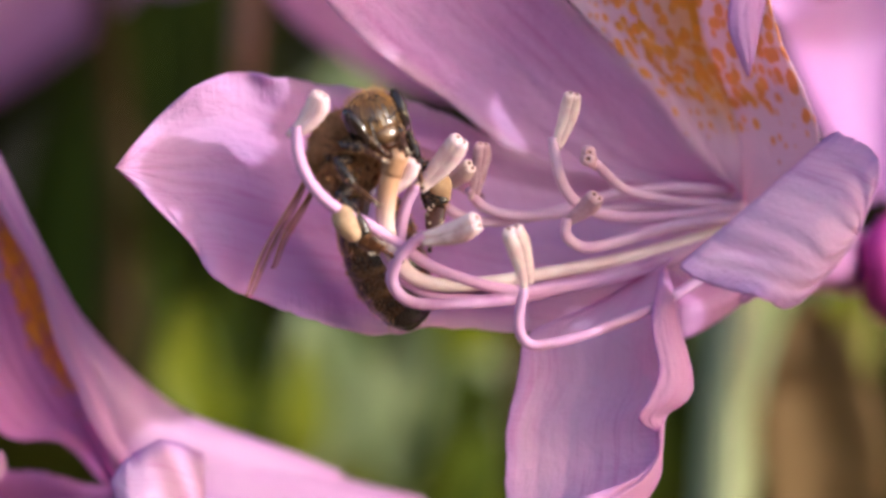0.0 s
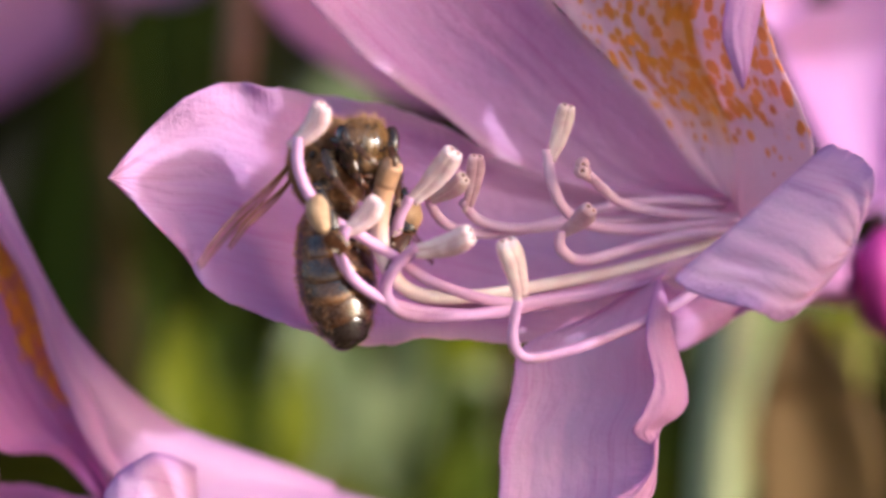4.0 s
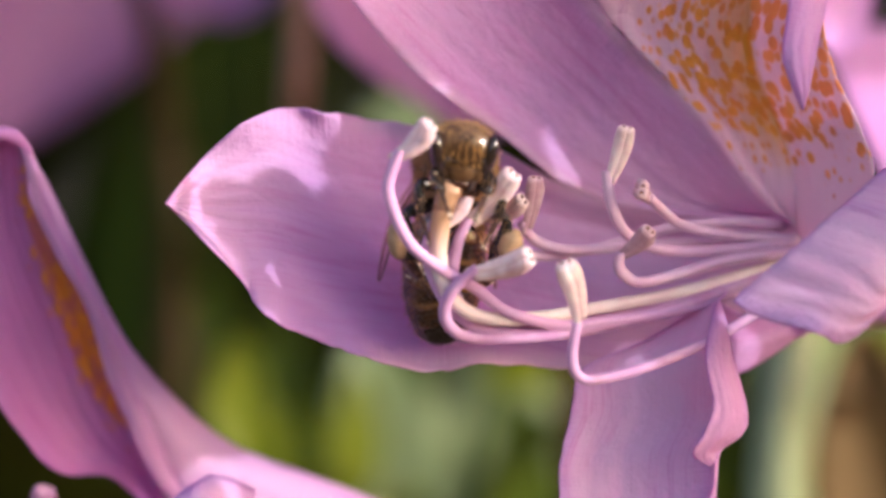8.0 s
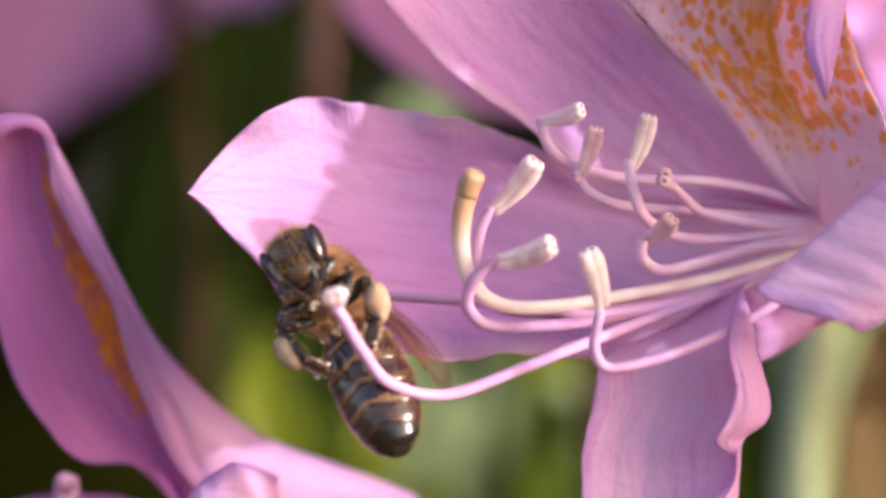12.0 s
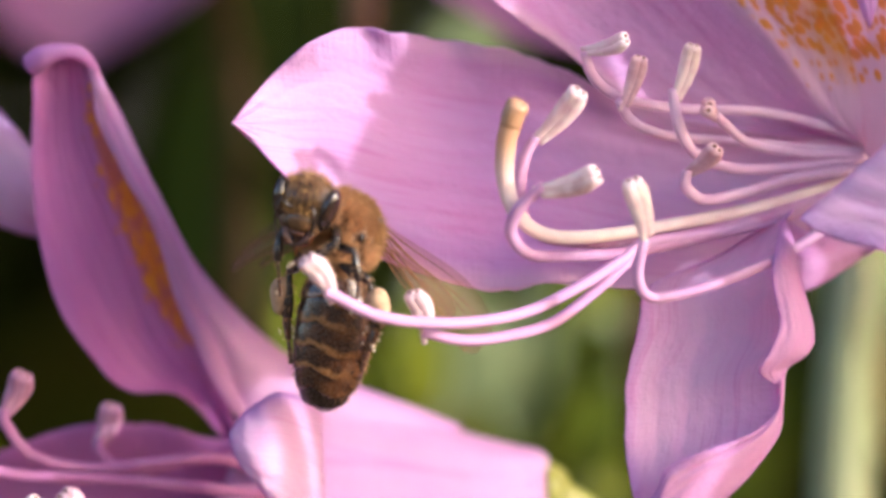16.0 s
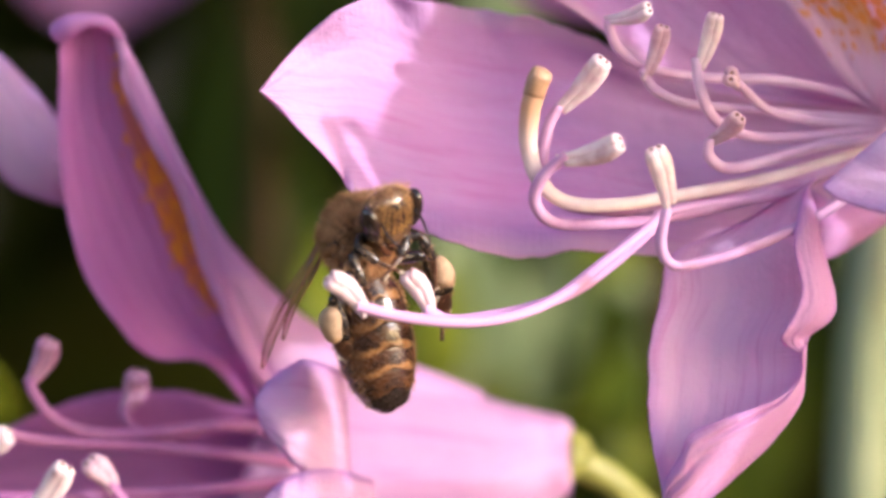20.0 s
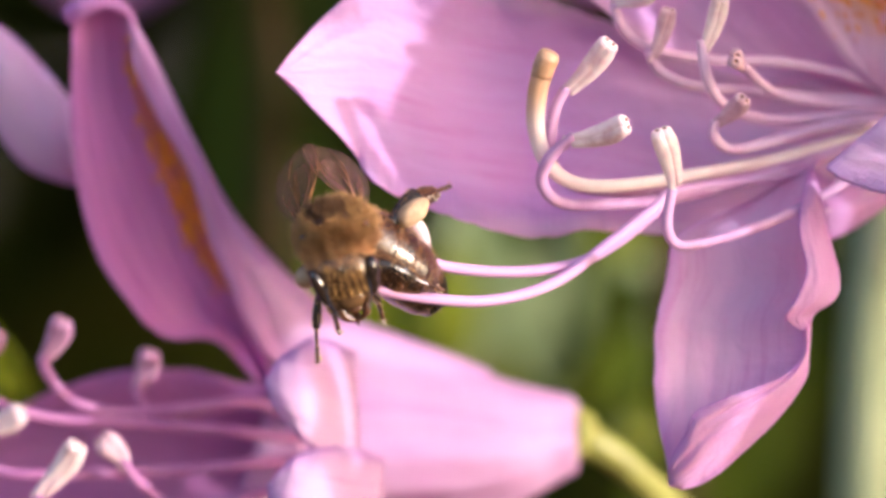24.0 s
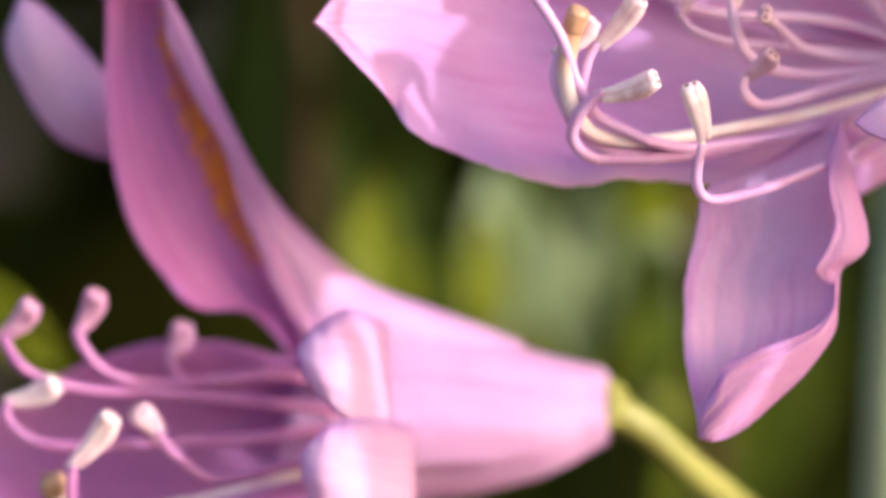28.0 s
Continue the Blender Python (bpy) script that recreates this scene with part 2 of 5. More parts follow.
def curve(points, s):
    """Smooth curve through points, s from 0 to 1."""
    n = len(points) - 1
    x = min(max(s, 0.0), 1.0) * n
    i = min(int(x), n - 1)
    f = x - i
    p1, p2 = points[i], points[i + 1]
    p0 = points[i - 1] if i else p1 * 2 - p2
    p3 = points[i + 2] if i + 2 <= n else p2 * 2 - p1
    return 0.5 * (2 * p1 + (p2 - p0) * f + (2 * p0 - 5 * p1 + 4 * p2 - p3) * f * f + (3 * p1 - p0 - 3 * p2 + p3) * f ** 3)


def petal_mesh(name, a, b, mat, bulge=2.0, ruffle=0.5, crease=0.0, seed=0, origin=Vector(), ns=44, nt=26, waves=5.0, lean=(0, 1, 0), roll=0.0, wrinkle=0.2, fold=(0.5, 0.0), frill=0.016):
    """A petal between two edge curves from base to tip. bulge: hollow in mm along lean; ruffle: wavy margin in mm;
    crease: a fold along the midrib in mm; roll: a rolled margin on the b side in mm."""
    a, b = [Vector(p) for p in a], [Vector(p) for p in b]
    lean = Vector(lean).normalized()
    verts, uv, uv2 = [], [], []
    length = 0.0
    last = None
    off = Vector((seed * 7.31, seed * 3.17, seed * 1.93))
    for i in range(ns + 1):
        s = i / ns
        pa, pb = curve(a, s), curve(b, s)
        mid = (pa + pb) / 2
        length += (mid - last).length if last else 0.0
        last = mid
        wide = (pb - pa).length
        for j in range(nt + 1):
            t = j / nt
            q = 2 * t - 1
            p = pa.lerp(pb, t)
            rise = bulge * (1 - q * q) * math.sin(math.pi * min(1.0, 0.12 + s * 0.88)) ** 0.6
            rise += crease * math.exp(-((t - fold[0] - fold[1] * s) / 0.06) ** 2) * (1 - s * 0.6)
            grow = s ** 0.7
            wav = math.sin(waves * 2 * math.pi * s + seed + q) * 0.5 + noise.noise(p * 260.0 + off) * 1.2
            rise += ruffle * grow * abs(q) ** 4 * wav
            rise += 0.28 * grow * noise.noise(p * 150.0 + off * 2) + wrinkle * noise.noise(Vector((t * 11, s * 2.2, seed * 3))) * (0.4 + 0.6 * s)
            if roll and q > 0.55:
                rise -= roll * ((q - 0.55) / 0.45) ** 2 * math.sin(math.pi * s) ** 0.5
            p = p + lean * rise * 1e-3
            rise += 0.75 * ruffle * grow * max(0.0, abs(q) - 0.55) ** 1.5 * noise.noise(Vector((s * length * 4200.0 + 3.0, q * 3.0, seed * 2.0)))
            jag = noise.noise(Vector((s * 9.0, q * 2.0, seed * 5.0))) + 0.7 * noise.noise(Vector((s * 26.0, q * 2.0, seed * 5.0))) + 0.35 * noise.noise(Vector((s * 70.0, q * 2.0, seed * 5.0)))
            p += (pb - pa) * (frill * abs(q) ** 6 * jag * (1 - s ** 6) * min(1.0, s * 3.0))
            verts.append(p - origin)
            uv.append(((t - fold[0] - fold[1] * s) * wide * 1e3, length * 1e3))
            uv2.append((t, s))
    faces = [(i * (nt + 1) + j, i * (nt + 1) + j + 1, (i + 1) * (nt + 1) + j + 1, (i + 1) * (nt + 1) + j) for i in range(ns) for j in range(nt)]
    return mesh(name, verts, faces, mat, True, uv, uv2)


def thick(ob, mm):
    m = ob.modifiers.new("thickness", "SOLIDIFY")
    m.thickness, m.offset = mm * 1e-3, 0.0
    return ob


def tube_data(points, radii, sides=10, steps=28, flat=1.0, base=0):
    """Vertices and faces of a round tube along a curve, closed at both ends."""
    pts = [Vector(p) for p in points]
    verts, faces = [], []
    prev = None
    for i in range(steps + 1):
        s = i / steps
        p = curve(pts, s)
        d = (curve(pts, min(1, s + 0.01)) - curve(pts, max(0, s - 0.01))).normalized()
        if prev is None:
            side = d.orthogonal().normalized()
        else:
            side = (prev - d * prev.dot(d)).normalized()
        prev = side
        up = d.cross(side)
        k = s * (len(radii) - 1)
        j = min(int(k), len(radii) - 2)
        r = (radii[j] + (radii[j + 1] - radii[j]) * (k - j)) * 1e-3
        for m in range(sides):
            w = 2 * math.pi * m / sides
            verts.append(p + (side * math.cos(w) + up * math.sin(w) * flat) * r)
    for i in range(steps):
        for m in range(sides):
            n = (m + 1) % sides
            faces.append((base + i * sides + m, base + i * sides + n, base + (i + 1) * sides + n, base + (i + 1) * sides + m))
    faces.append(tuple(base + m for m in reversed(range(sides))))
    faces.append(tuple(base + steps * sides + m for m in range(sides)))
    return verts, faces


def tube(name, points, radii, mat, origin=Vector(), **kw):
    v, f = tube_data(points, radii, **kw)
    return mesh(name, [p - origin for p in v], f, mat)


def anther_data(a, b, r, base=0, face=(0.25, -1.0, 0.1)):
    """Two pollen sacs side by side from a to b, each open at the far end by a pore. Third: material of each face."""
    a, b = Vector(a), Vector(b)
    d = (b - a).normalized()
    side = d.cross(Vector(face)).normalized()
    verts, faces, index = [], [], []
    for k in (-1, 1):
        o = side * (k * r * 0.27e-3)
        n0 = base + len(verts)
        bow = d.cross(side) * (0.35e-3 * r) + side * (0.22e-3 * r)
        tail = (b - a) * (-0.10 if k < 0 else 0.02)
        pts = [a + o * 1.2 + tail, a + (b - a) * 0.3 + o + bow, a + (b - a) * 0.7 + o * 1.2 + bow * 1.2, b + o * 1.15]
        v, f = tube_data(pts, [r * 0.24, r * 0.40, r * 0.56, r * 0.68, r * 0.72, r * 0.60], sides=12, steps=18, base=n0)
        v = [p + (p - a).cross(d).normalized() * (0.14e-3 * r * noise.noise(p * 1500.0)) for p in v]
        f = f[:-1]
        ix = [0] * len(f)
        end = v[-12:]
        c = sum(end, Vector()) / 12
        for wide, deep, dark in ((0.95, 0.12, 0), (0.80, 0.26, 0), (0.56, 0.36, 0), (0.36, 0.36, 0), (0.26, 0.26, 1), (0.18, 0.02, 1)):
            n1 = n0 + len(v)
            v += [c + (p - c) * wide + d * (deep * r * 1e-3) for p in end]
            f += [(n1 - 12 + m, n1 - 12 + (m + 1) % 12, n1 + (m + 1) % 12, n1 + m) for m in range(12)]
            ix += [dark] * 12
        f.append(tuple(n0 + len(v) - 12 + m for m in range(12)))
        verts += v
        faces += f
        index += ix + [1]
    return verts, faces, index


def stamen(parent, origin, fil, anther, r=0.36, ra=1.0, mat=None, amat=None, label=""):
    """A filament with its anther, hinged at the filament's base."""
    fil = [P(*p) for p in fil]
    base = fil[0]
    ob = part("stamen", tube("stamen", fil, [r * 1.15, r, r, r, r * 1.05, r * 0.9], mat or filament_mat, base, steps=36), parent, label, base - origin)
    v, f, ix = anther_data(P(*anther[0]), P(*anther[1]), ra)
    part("anther", mesh("anther", [p - base for p in v], f, [amat or anther_mat, pore_mat], True, index=ix), ob, "cream pink anther with an open pore")
    return ob


# ---- the large flower ----
def grid(points):
    return [P(*p) for p in points]


MAIN = P(1430, 450, 8)
main_flower = placed("rhododendron_flower", MAIN, "open lilac rhododendron flower with orange freckles and long stamens", "flower", "rhododendron flowers")


def petal(parent, origin, a, b, mat, label="", name="petal", mm=0.1, **kw):
    return thick(part(name, petal_mesh(name, grid(a), grid(b), mat, origin=origin, **kw), parent, label), mm)


# landing lobe
landing = petal(main_flower, MAIN,
      [(1440, 400, 12), (1200, 372, 12), (1015, 326, 11), (870, 252, 9), (740, 222, 8), (600, 203, 6), (510, 194, 4), (400, 262, 2), (312, 362, 0)],
      [(1440, 560, 9), (1230, 640, 6), (1060, 652, 5), (900, 652, 4), (760, 656, 3), (620, 622, 2), (490, 562, 1), (436, 486, 1), (313, 364, 0)],
      seam_mat, "broad pointed lilac petal", bulge=2.5, ruffle=1.5, seed=1, ns=130, nt=56, waves=6, wrinkle=0.3, frill=0.02)
# upper side lobe
petal(main_flower, MAIN,
      [(1430, 400, 9), (1150, 372, 9), (1010, 320, 8), (900, 238, 6), (760, 135, 3), (640, 0, 0), (560, -120, -2), (520, -250, -3)],
      [(1432, 400, 8), (1365, 345, 7), (1270, 215, 6), (1120, 60, 5), (1000, -80, 4), (860, -200, 2), (700, -290, 0), (540, -262, -3)],
      seam_mat, "", bulge=1.6, ruffle=0.6, seed=2, ns=52, nt=30)
# freckled upper lobe
petal(main_flower, MAIN,
      [(1432, 402, 8), (1362, 340, 7), (1290, 245, 6.4), (1220, 165, 5.8), (1150, 90, 5.2), (1080, 10, 4.2), (1010, -90, 3), (1000, -250, 1), (1180, -380, -1)],
      [(1460, 450, 6), (1545, 385, 4), (1570, 300, 3), (1535, 205, 2.5), (1490, 100, 1.6), (1486, 0, 0.8), (1540, -120, -1), (1420, -300, -2), (1200, -384, -1)],
      blotch_mat, "upper petal with orange freckles", bulge=1.6, ruffle=0.4, crease=0.45, seed=3, ns=60, nt=46, fold=(0.35, 0.55))
# folded margin of the freckled lobe
petal(main_flower, MAIN,
      [(1425, -60, 0), (1418, 20, -1), (1408, 100, -1.6), (1430, 165, -1.8), (1444, 196, -1.8)],
      [(1500, -60, 1), (1484, 20, 0.5), (1470, 90, -0.8), (1458, 150, -1.5), (1446, 197, -1.8)],
      petal_mat, "", name="petal_fold", bulge=-0.6, ruffle=0.15, seed=4, ns=20, nt=12)
# right lobe, bent over towards the viewer
petal(main_flower, MAIN,
      [(1450, 455, 5.4), (1500, 425, 3.8), (1555, 350, 2.8), (1595, 300, 1.6), (1664, 325, -0.4), (1679, 375, -1.6), (1645, 470, -2.6)],
      [(1440, 470, 4.6), (1424, 462, 3), (1378, 494, 0), (1322, 543, -2.4), (1440, 585, -4.0), (1530, 606, -4.2), (1632, 500, -2.8)],
      pale_mat, "lilac petal curled towards the front", bulge=-1.2, ruffle=0.7, seed=5, ns=90, nt=60, waves=4, wrinkle=0.45, frill=0.022)
# hanging lobe, its sunward margin folded over
hanging = petal(main_flower, MAIN,
      [(1300, 520, 6), (1180, 598, 4.5), (1055, 655, 3.2), (1033, 735, 2.5), (1014, 821, 1.9), (1011, 894, 1.5), (1014, 968, 1.0), (1030, 1048, 0), (1040, 1110, -0.8)],
      [(1310, 520, 5), (1292, 557, 3), (1318, 658, 1.4), (1334, 747, 0.8), (1290, 808, 0.4), (1288, 880, 0.2), (1262, 945, 0), (1180, 1035, -0.4), (1044, 1112, -0.8)],
      pale_mat, "narrow lilac petal hanging down with a folded margin", bulge=1.3, ruffle=0.45, seed=6, ns=120, nt=56, waves=6, wrinkle=0.16, frill=0.012)
petal(main_flower, MAIN,
      [(1290, 545, 2.6), (1276, 598, 0.6), (1272, 648, -0.4), (1285, 722, -1.0), (1267, 772, -1.4), (1248, 808, -1.2), (1280, 830, -0.2)],
      [(1298, 538, 3.0), (1312, 588, 1.6), (1322, 643, 1.1), (1346, 730, 0.7), (1338, 772, 0.4), (1300, 802, 0.3), (1292, 832, 0.2)],
      margin_mat, "folded violet margin", name="petal_margin", bulge=-0.5, ruffle=0.35, seed=7, ns=60, nt=16, frill=0.02)
petal(main_flower, MAIN,
      [(1282, 830, 0), (1281, 875, -0.6), (1244, 912, -1.4), (1193, 933, -2.0), (1132, 955, -2.4), (1086, 978, -2.4), (1066, 1020, -2.0), (1043, 1060, -1.4), (1038, 1108, -0.9)],
      [(1294, 815, 0.3), (1291, 868, 0.2), (1284, 919, 0.1), (1242, 982, 0), (1193, 1032, -0.2), (1132, 1086, -0.4), (1092, 1110, -0.6), (1062, 1118, -0.8), (1040, 1111, -0.9)],
      margin_mat, "pale folded margin", name="petal_margin", bulge=-0.7, ruffle=0.35, seed=9, ns=80, nt=24, wrinkle=0.35, frill=0.015)
# lobe seen past the hanging one
petal(main_flower, MAIN,
      [(1300, 540, 8), (1340, 560, 8), (1400, 560, 9), (1470, 565, 10)],
      [(1290, 660, 8), (1320, 668, 8), (1380, 640, 9), (1470, 575, 10)],
      petal_mat, "", bulge=-1.0, ruffle=0.2, seed=8, ns=20, nt=14)


def funnel(parent, origin, points, radii, mat, name="tube", label="", ridges=5, sides=72, steps=36):
    """Open corolla tube, softly ribbed."""
    pts = grid(points)
    v, f = tube_data(pts, radii, sides=sides, steps=steps)
    f = f[:-2]
    uv = []
    for i in range(steps + 1):
        c = sum((v[i * sides + m] for m in range(sides)), Vector()) / sides
        for m in range(sides):
            k = i * sides + m
            w = 2 * math.pi * m / sides
            v[k] = c + (v[k] - c) * (1 + 0.05 * math.sin(ridges * w + 0.6) + 0.025 * math.sin((2 * ridges + 3) * w) + 0.05 * noise.noise(Vector((math.cos(w) * 2.2, math.sin(w) * 2.2, i * 0.12))) + 0.03 * noise.noise(v[k] * 260))
            uv.append((10.0 * abs(m / sides - 0.5), 30.0 * i / steps))
    me = mesh(name, [p - origin for p in v], f, mat, True, uv, [(0.3, 0.4)] * len(v))
    return thick(part(name, me, parent, label), 0.2)


funnel(main_flower, MAIN, [(1400, 450, 10), (1470, 470, 15), (1560, 500, 22), (1640, 530, 32)], [5.0, 3.4, 2.4, 1.7], petal_mat)
part("pedicel", tube("pedicel", grid([(1630, 528, 31), (1700, 560, 40), (1760, 640, 52), (1800, 800, 66), (1800, 1500, 80)]), [0.9, 0.8, 0.9, 1.3, 2.0], stem_mat, MAIN), main_flower, "olive green flower stalk")

far_a = stamen(main_flower, MAIN, [(1440, 400, 9), (1350, 367, 7.5), (1240, 345, 6), (1110, 341, 4.5), (1005, 322, 3.4), (955, 286, 2.6), (938, 240, 2)], [(940, 238, 2), (1008, 218, 0)], 0.29, 0.50, filament_pale)
far_b = stamen(main_flower, MAIN, [(1440, 420, 9), (1300, 408, 7), (1180, 397, 5), (1080, 387, 3.4), (1022, 362, 2.8), (1000, 325, 2.2)], [(1008, 338, 2.2), (1036, 254, 1.4)], 0.29, 0.50, filament_pale, anther_dim)
stamen(main_flower, MAIN, [(1440, 432, 9), (1300, 446, 6), (1200, 446, 4), (1135, 420, 2), (1106, 370, 1.2), (1095, 305, 1)], [(1100, 328, 1), (1130, 233, 0.4)], 0.31, 0.54, filament_pale)
stamen(main_flower, MAIN, [(1440, 428, 9), (1320, 420, 6.5), (1232, 402, 4.5), (1190, 370, 2.5), (1172, 352, 1)], [(1172, 354, 1.2), (1160, 340, -0.8)], 0.27, 0.56, filament_pale, anther_dim)
stamen(main_flower, MAIN, [(1440, 450, 8), (1320, 462, 5.5), (1222, 489, 3.5), (1155, 503, 1.8), (1120, 482, 1.2), (1120, 450, 1)], [(1122, 456, 1.2), (1170, 414, -0.6)], 0.31, 0.54, filament_pale, anther_dim)
stamen(main_flower, MAIN, [(1440, 462, 8), (1250, 530, 5), (1050, 575, 2.4), (900, 575, 0.8), (842, 552, 0.2), (822, 500, -0.5), (832, 430, -0.8), (852, 390, -1)], [(852, 400, -1), (926, 314, -2.4)], 0.33, 0.66)
stamen(main_flower, MAIN, [(1440, 468, 8), (1250, 540, 4.5), (1050, 590, 1.6), (905, 603, -0.2), (838, 598, -1), (808, 562, -1.6), (822, 518, -2.2), (866, 478, -2.6)], [(858, 488, -2.6), (955, 458, -3.8)], 0.33, 0.66)
stamen(main_flower, MAIN, [(1440, 500, 6), (1310, 590, 1.6), (1190, 645, -0.8), (1095, 673, -2), (1052, 674, -2.6), (1034, 640, -3), (1044, 575, -3.2)], [(1050, 572, -3.2), (1024, 474, -3.8)], 0.29, 0.68)
style_at = P(1440, 462, 8)
style = part("style", tube("style", grid([(1440, 462, 8), (1250, 515, 5), (1100, 545, 2.6), (950, 568, 0.4), (862, 562, -0.8), (815, 522, -1.4), (797, 460, -1.8), (800, 400, -2), (808, 368, -2.1)]), [0.38, 0.36, 0.36, 0.38, 0.42, 0.48, 0.55, 0.58], [style_mat], style_at, steps=44, sides=12), main_flower, "cream style bent upwards", style_at - MAIN)
part("stigma", tube("stigma", grid([(806, 374, -2.1), (812, 352, -2.15), (819, 336, -2.2), (823, 328, -2.3)]), [0.605, 0.64, 0.66, 0.5], stigma_mat, style_at, steps=8, sides=12), style, "amber brown sticky stigma")


def chain_points(points, total, n):
    """n + 1 places, evenly spaced over the last total metres of a curve."""
    pts = grid(points)
    dense = [curve(pts, k / 240) for k in range(241)][::-1]
    out, run, k = [dense[0]], 0.0, 0
    while len(out) < n + 1 and k < 240:
        step = (dense[k + 1] - dense[k]).length
        while len(out) < n + 1 and run + step >= total * len(out) / n:
            out.append(dense[k].lerp(dense[k + 1], (total * len(out) / n - run) / step))
        run += step
        k += 1
    while len(out) < n + 1:
        out.append(out[-1] + (out[-1] - out[-2]))
    return out[::-1]


def aligned(p, q):
    """Pose at p with x towards q."""
    x = (q - p).normalized()
    z = Vector((0, -1, 0.15))
    z = (z - x * z.dot(x)).normalized()
    return Matrix.Translation(p) @ Matrix((x, z.cross(x), z)).transposed().to_4x4()


def bending_stamen(total, n, r, ra, label):
    """A long supple stamen: short rigid pieces of filament, then the anther."""
    step = total / n
    v, f = tube_data([Vector((-r * 0.5e-3, 0, 0)), Vector((step + r * 0.5e-3, 0, 0))], [r, r], sides=16, steps=4)
    me = mesh("filament", v, f[:-2], long_mat)
    first = part("stamen", me, main_flower, label)
    pieces = [first] + [part("filament_piece", me, first) for k in range(n - 1)]
    av, af, ix = anther_data(Vector((-0.4e-3, 0, 0)), Vector((2.1e-3, 0, 0)), ra, face=(0.0, 0.25, 1.0))
    anther = part("anther", mesh("anther", av, af, [anther_mat, pore_mat], True, index=ix), first, "cream pink anther with an open pore")
    return pieces, anther, total, n


LONG_A = bending_stamen(0.028, 56, 0.31, 0.64, "long supple pink stamen")
LONG_B = bending_stamen(0.0236, 48, 0.31, 0.62, "long supple pink stamen")

# ---- the flower beside it ----
tube_mat = petal_material("tube_pink", (0.88, 0.61, 0.87), (0.80, 0.45, 0.77), (0.70, 0.36, 0.72), share=0.40)
SIDE = P(870, 1022, 20)
side_flower = placed("rhododendron_flower", SIDE, "pink rhododendron flower seen from its side, on an olive stalk", "flower", "rhododendron flowers")
petal(side_flower, SIDE,
      [(300, 930, 16), (219, 850, 14), (127, 842, 13), (62, 783, 12), (2, 691, 11), (-34, 558, 10), (-44, 434, 10), (-42, 330, 9.4), (-34, 262, 8.6), (10, 234, 8.2)],
      [(330, 930, 16), (288, 842, 15), (252, 763, 14), (211, 670, 13), (178, 557, 11.6), (122, 455, 10.4), (76, 370, 9.6), (66, 310, 9), (54, 258, 8.4), (14, 232, 8.2)],
      pink_blotch, "upper pink petal with an orange streak", bulge=1.6, ruffle=0.35, seed=11, ns=90, nt=44, wrinkle=0.3)
petal(side_flower, SIDE,
      [(330, 900, 14.0), (286, 842, 13.6), (248, 763, 13), (207, 670, 12.2), (174, 557, 10.8), (118, 455, 9.6), (76, 372, 8.9), (64, 310, 8.4), (50, 246, 8)],
      [(350, 890, 14.6), (318, 836, 14.2), (290, 763, 13.6), (252, 675, 12.6), (208, 562, 11.2), (148, 455, 10), (106, 370, 9.2), (84, 310, 8.7), (54, 242, 8.1)],
      margin_mat, "violet turned margin", name="petal_margin", bulge=-0.4, ruffle=0.5, frill=0.05, seed=12, ns=60, nt=12)
petal(side_flower, SIDE,
      [(520, 1000, 17.5), (420, 960, 17), (345, 895, 15.6), (300, 830, 14.8), (262, 750, 14.2), (222, 660, 13.2), (176, 552, 11.8), (120, 440, 10.6), (80, 350, 9.8), (56, 250, 8.6)],
      [(720, 905, 19), (640, 872, 18.6), (547, 838, 18), (434, 794, 17.2), (342, 722, 16), (250, 619, 14.4), (178, 486, 12.6), (134, 392, 11.2), (98, 318, 10), (60, 246, 8.6)],
      tube_mat, "pale pink back of the neighbouring petal, running into the tube", bulge=-1.5, ruffle=0.2, seed=17, ns=80, nt=36, wrinkle=0.25)
part("petal_tip", tube("petal_tip", grid([(-44, 262, 8.6), (-22, 246, 7.9), (12, 238, 7.7), (44, 244, 7.9), (70, 272, 8.5)]), [0.65, 0.62, 0.42, 0.40, 0.25], margin_mat, SIDE, steps=20), side_flower, "rolled pale petal tip")
petal(side_flower, SIDE,
      [(60, 640, 17), (-20, 575, 16), (-70, 560, 15), (-135, 530, 14.5), (-195, 440, 14), (-225, 360, 14), (-205, 290, 14)],
      [(60, 560, 16), (0, 480, 15.6), (-40, 420, 15), (-80, 370, 14.5), (-120, 325, 14), (-160, 290, 14), (-195, 270, 14)],
      silver_mat, "", bulge=-1.2, ruffle=0.3, seed=13)
petal(side_flower, SIDE,
      [(420, 880, 14), (310, 930, 15), (180, 905, 15), (40, 905, 15), (-120, 960, 15), (-300, 1060, 14)],
      [(420, 1300, 12), (250, 1330, 10), (100, 1350, 9), (-60, 1330, 9), (-200, 1250, 10), (-320, 1120, 13)],
      pink_mat, "lower pink petal holding the stamens", bulge=4.0, ruffle=0.6, seed=14)
funnel(side_flower, SIDE, [(312, 985, 21), (400, 1012, 21), (502, 1016, 20.5), (702, 1030, 20), (830, 1020, 20), (872, 1020, 20)], [6.2, 6.8, 5.6, 3.8, 2.5, 1.9], tube_mat, label="pink funnel-shaped corolla tube")
petal(side_flower, SIDE,
      [(470, 870, 9), (400, 845, 7), (335, 880, 6), (306, 920, 5.6)],
      [(480, 1100, 8), (420, 1070, 6), (372, 1030, 5), (318, 965, 5.2)],
      silver_mat, "", bulge=-1.4, ruffle=0.4, seed=15, ns=26, nt=18)
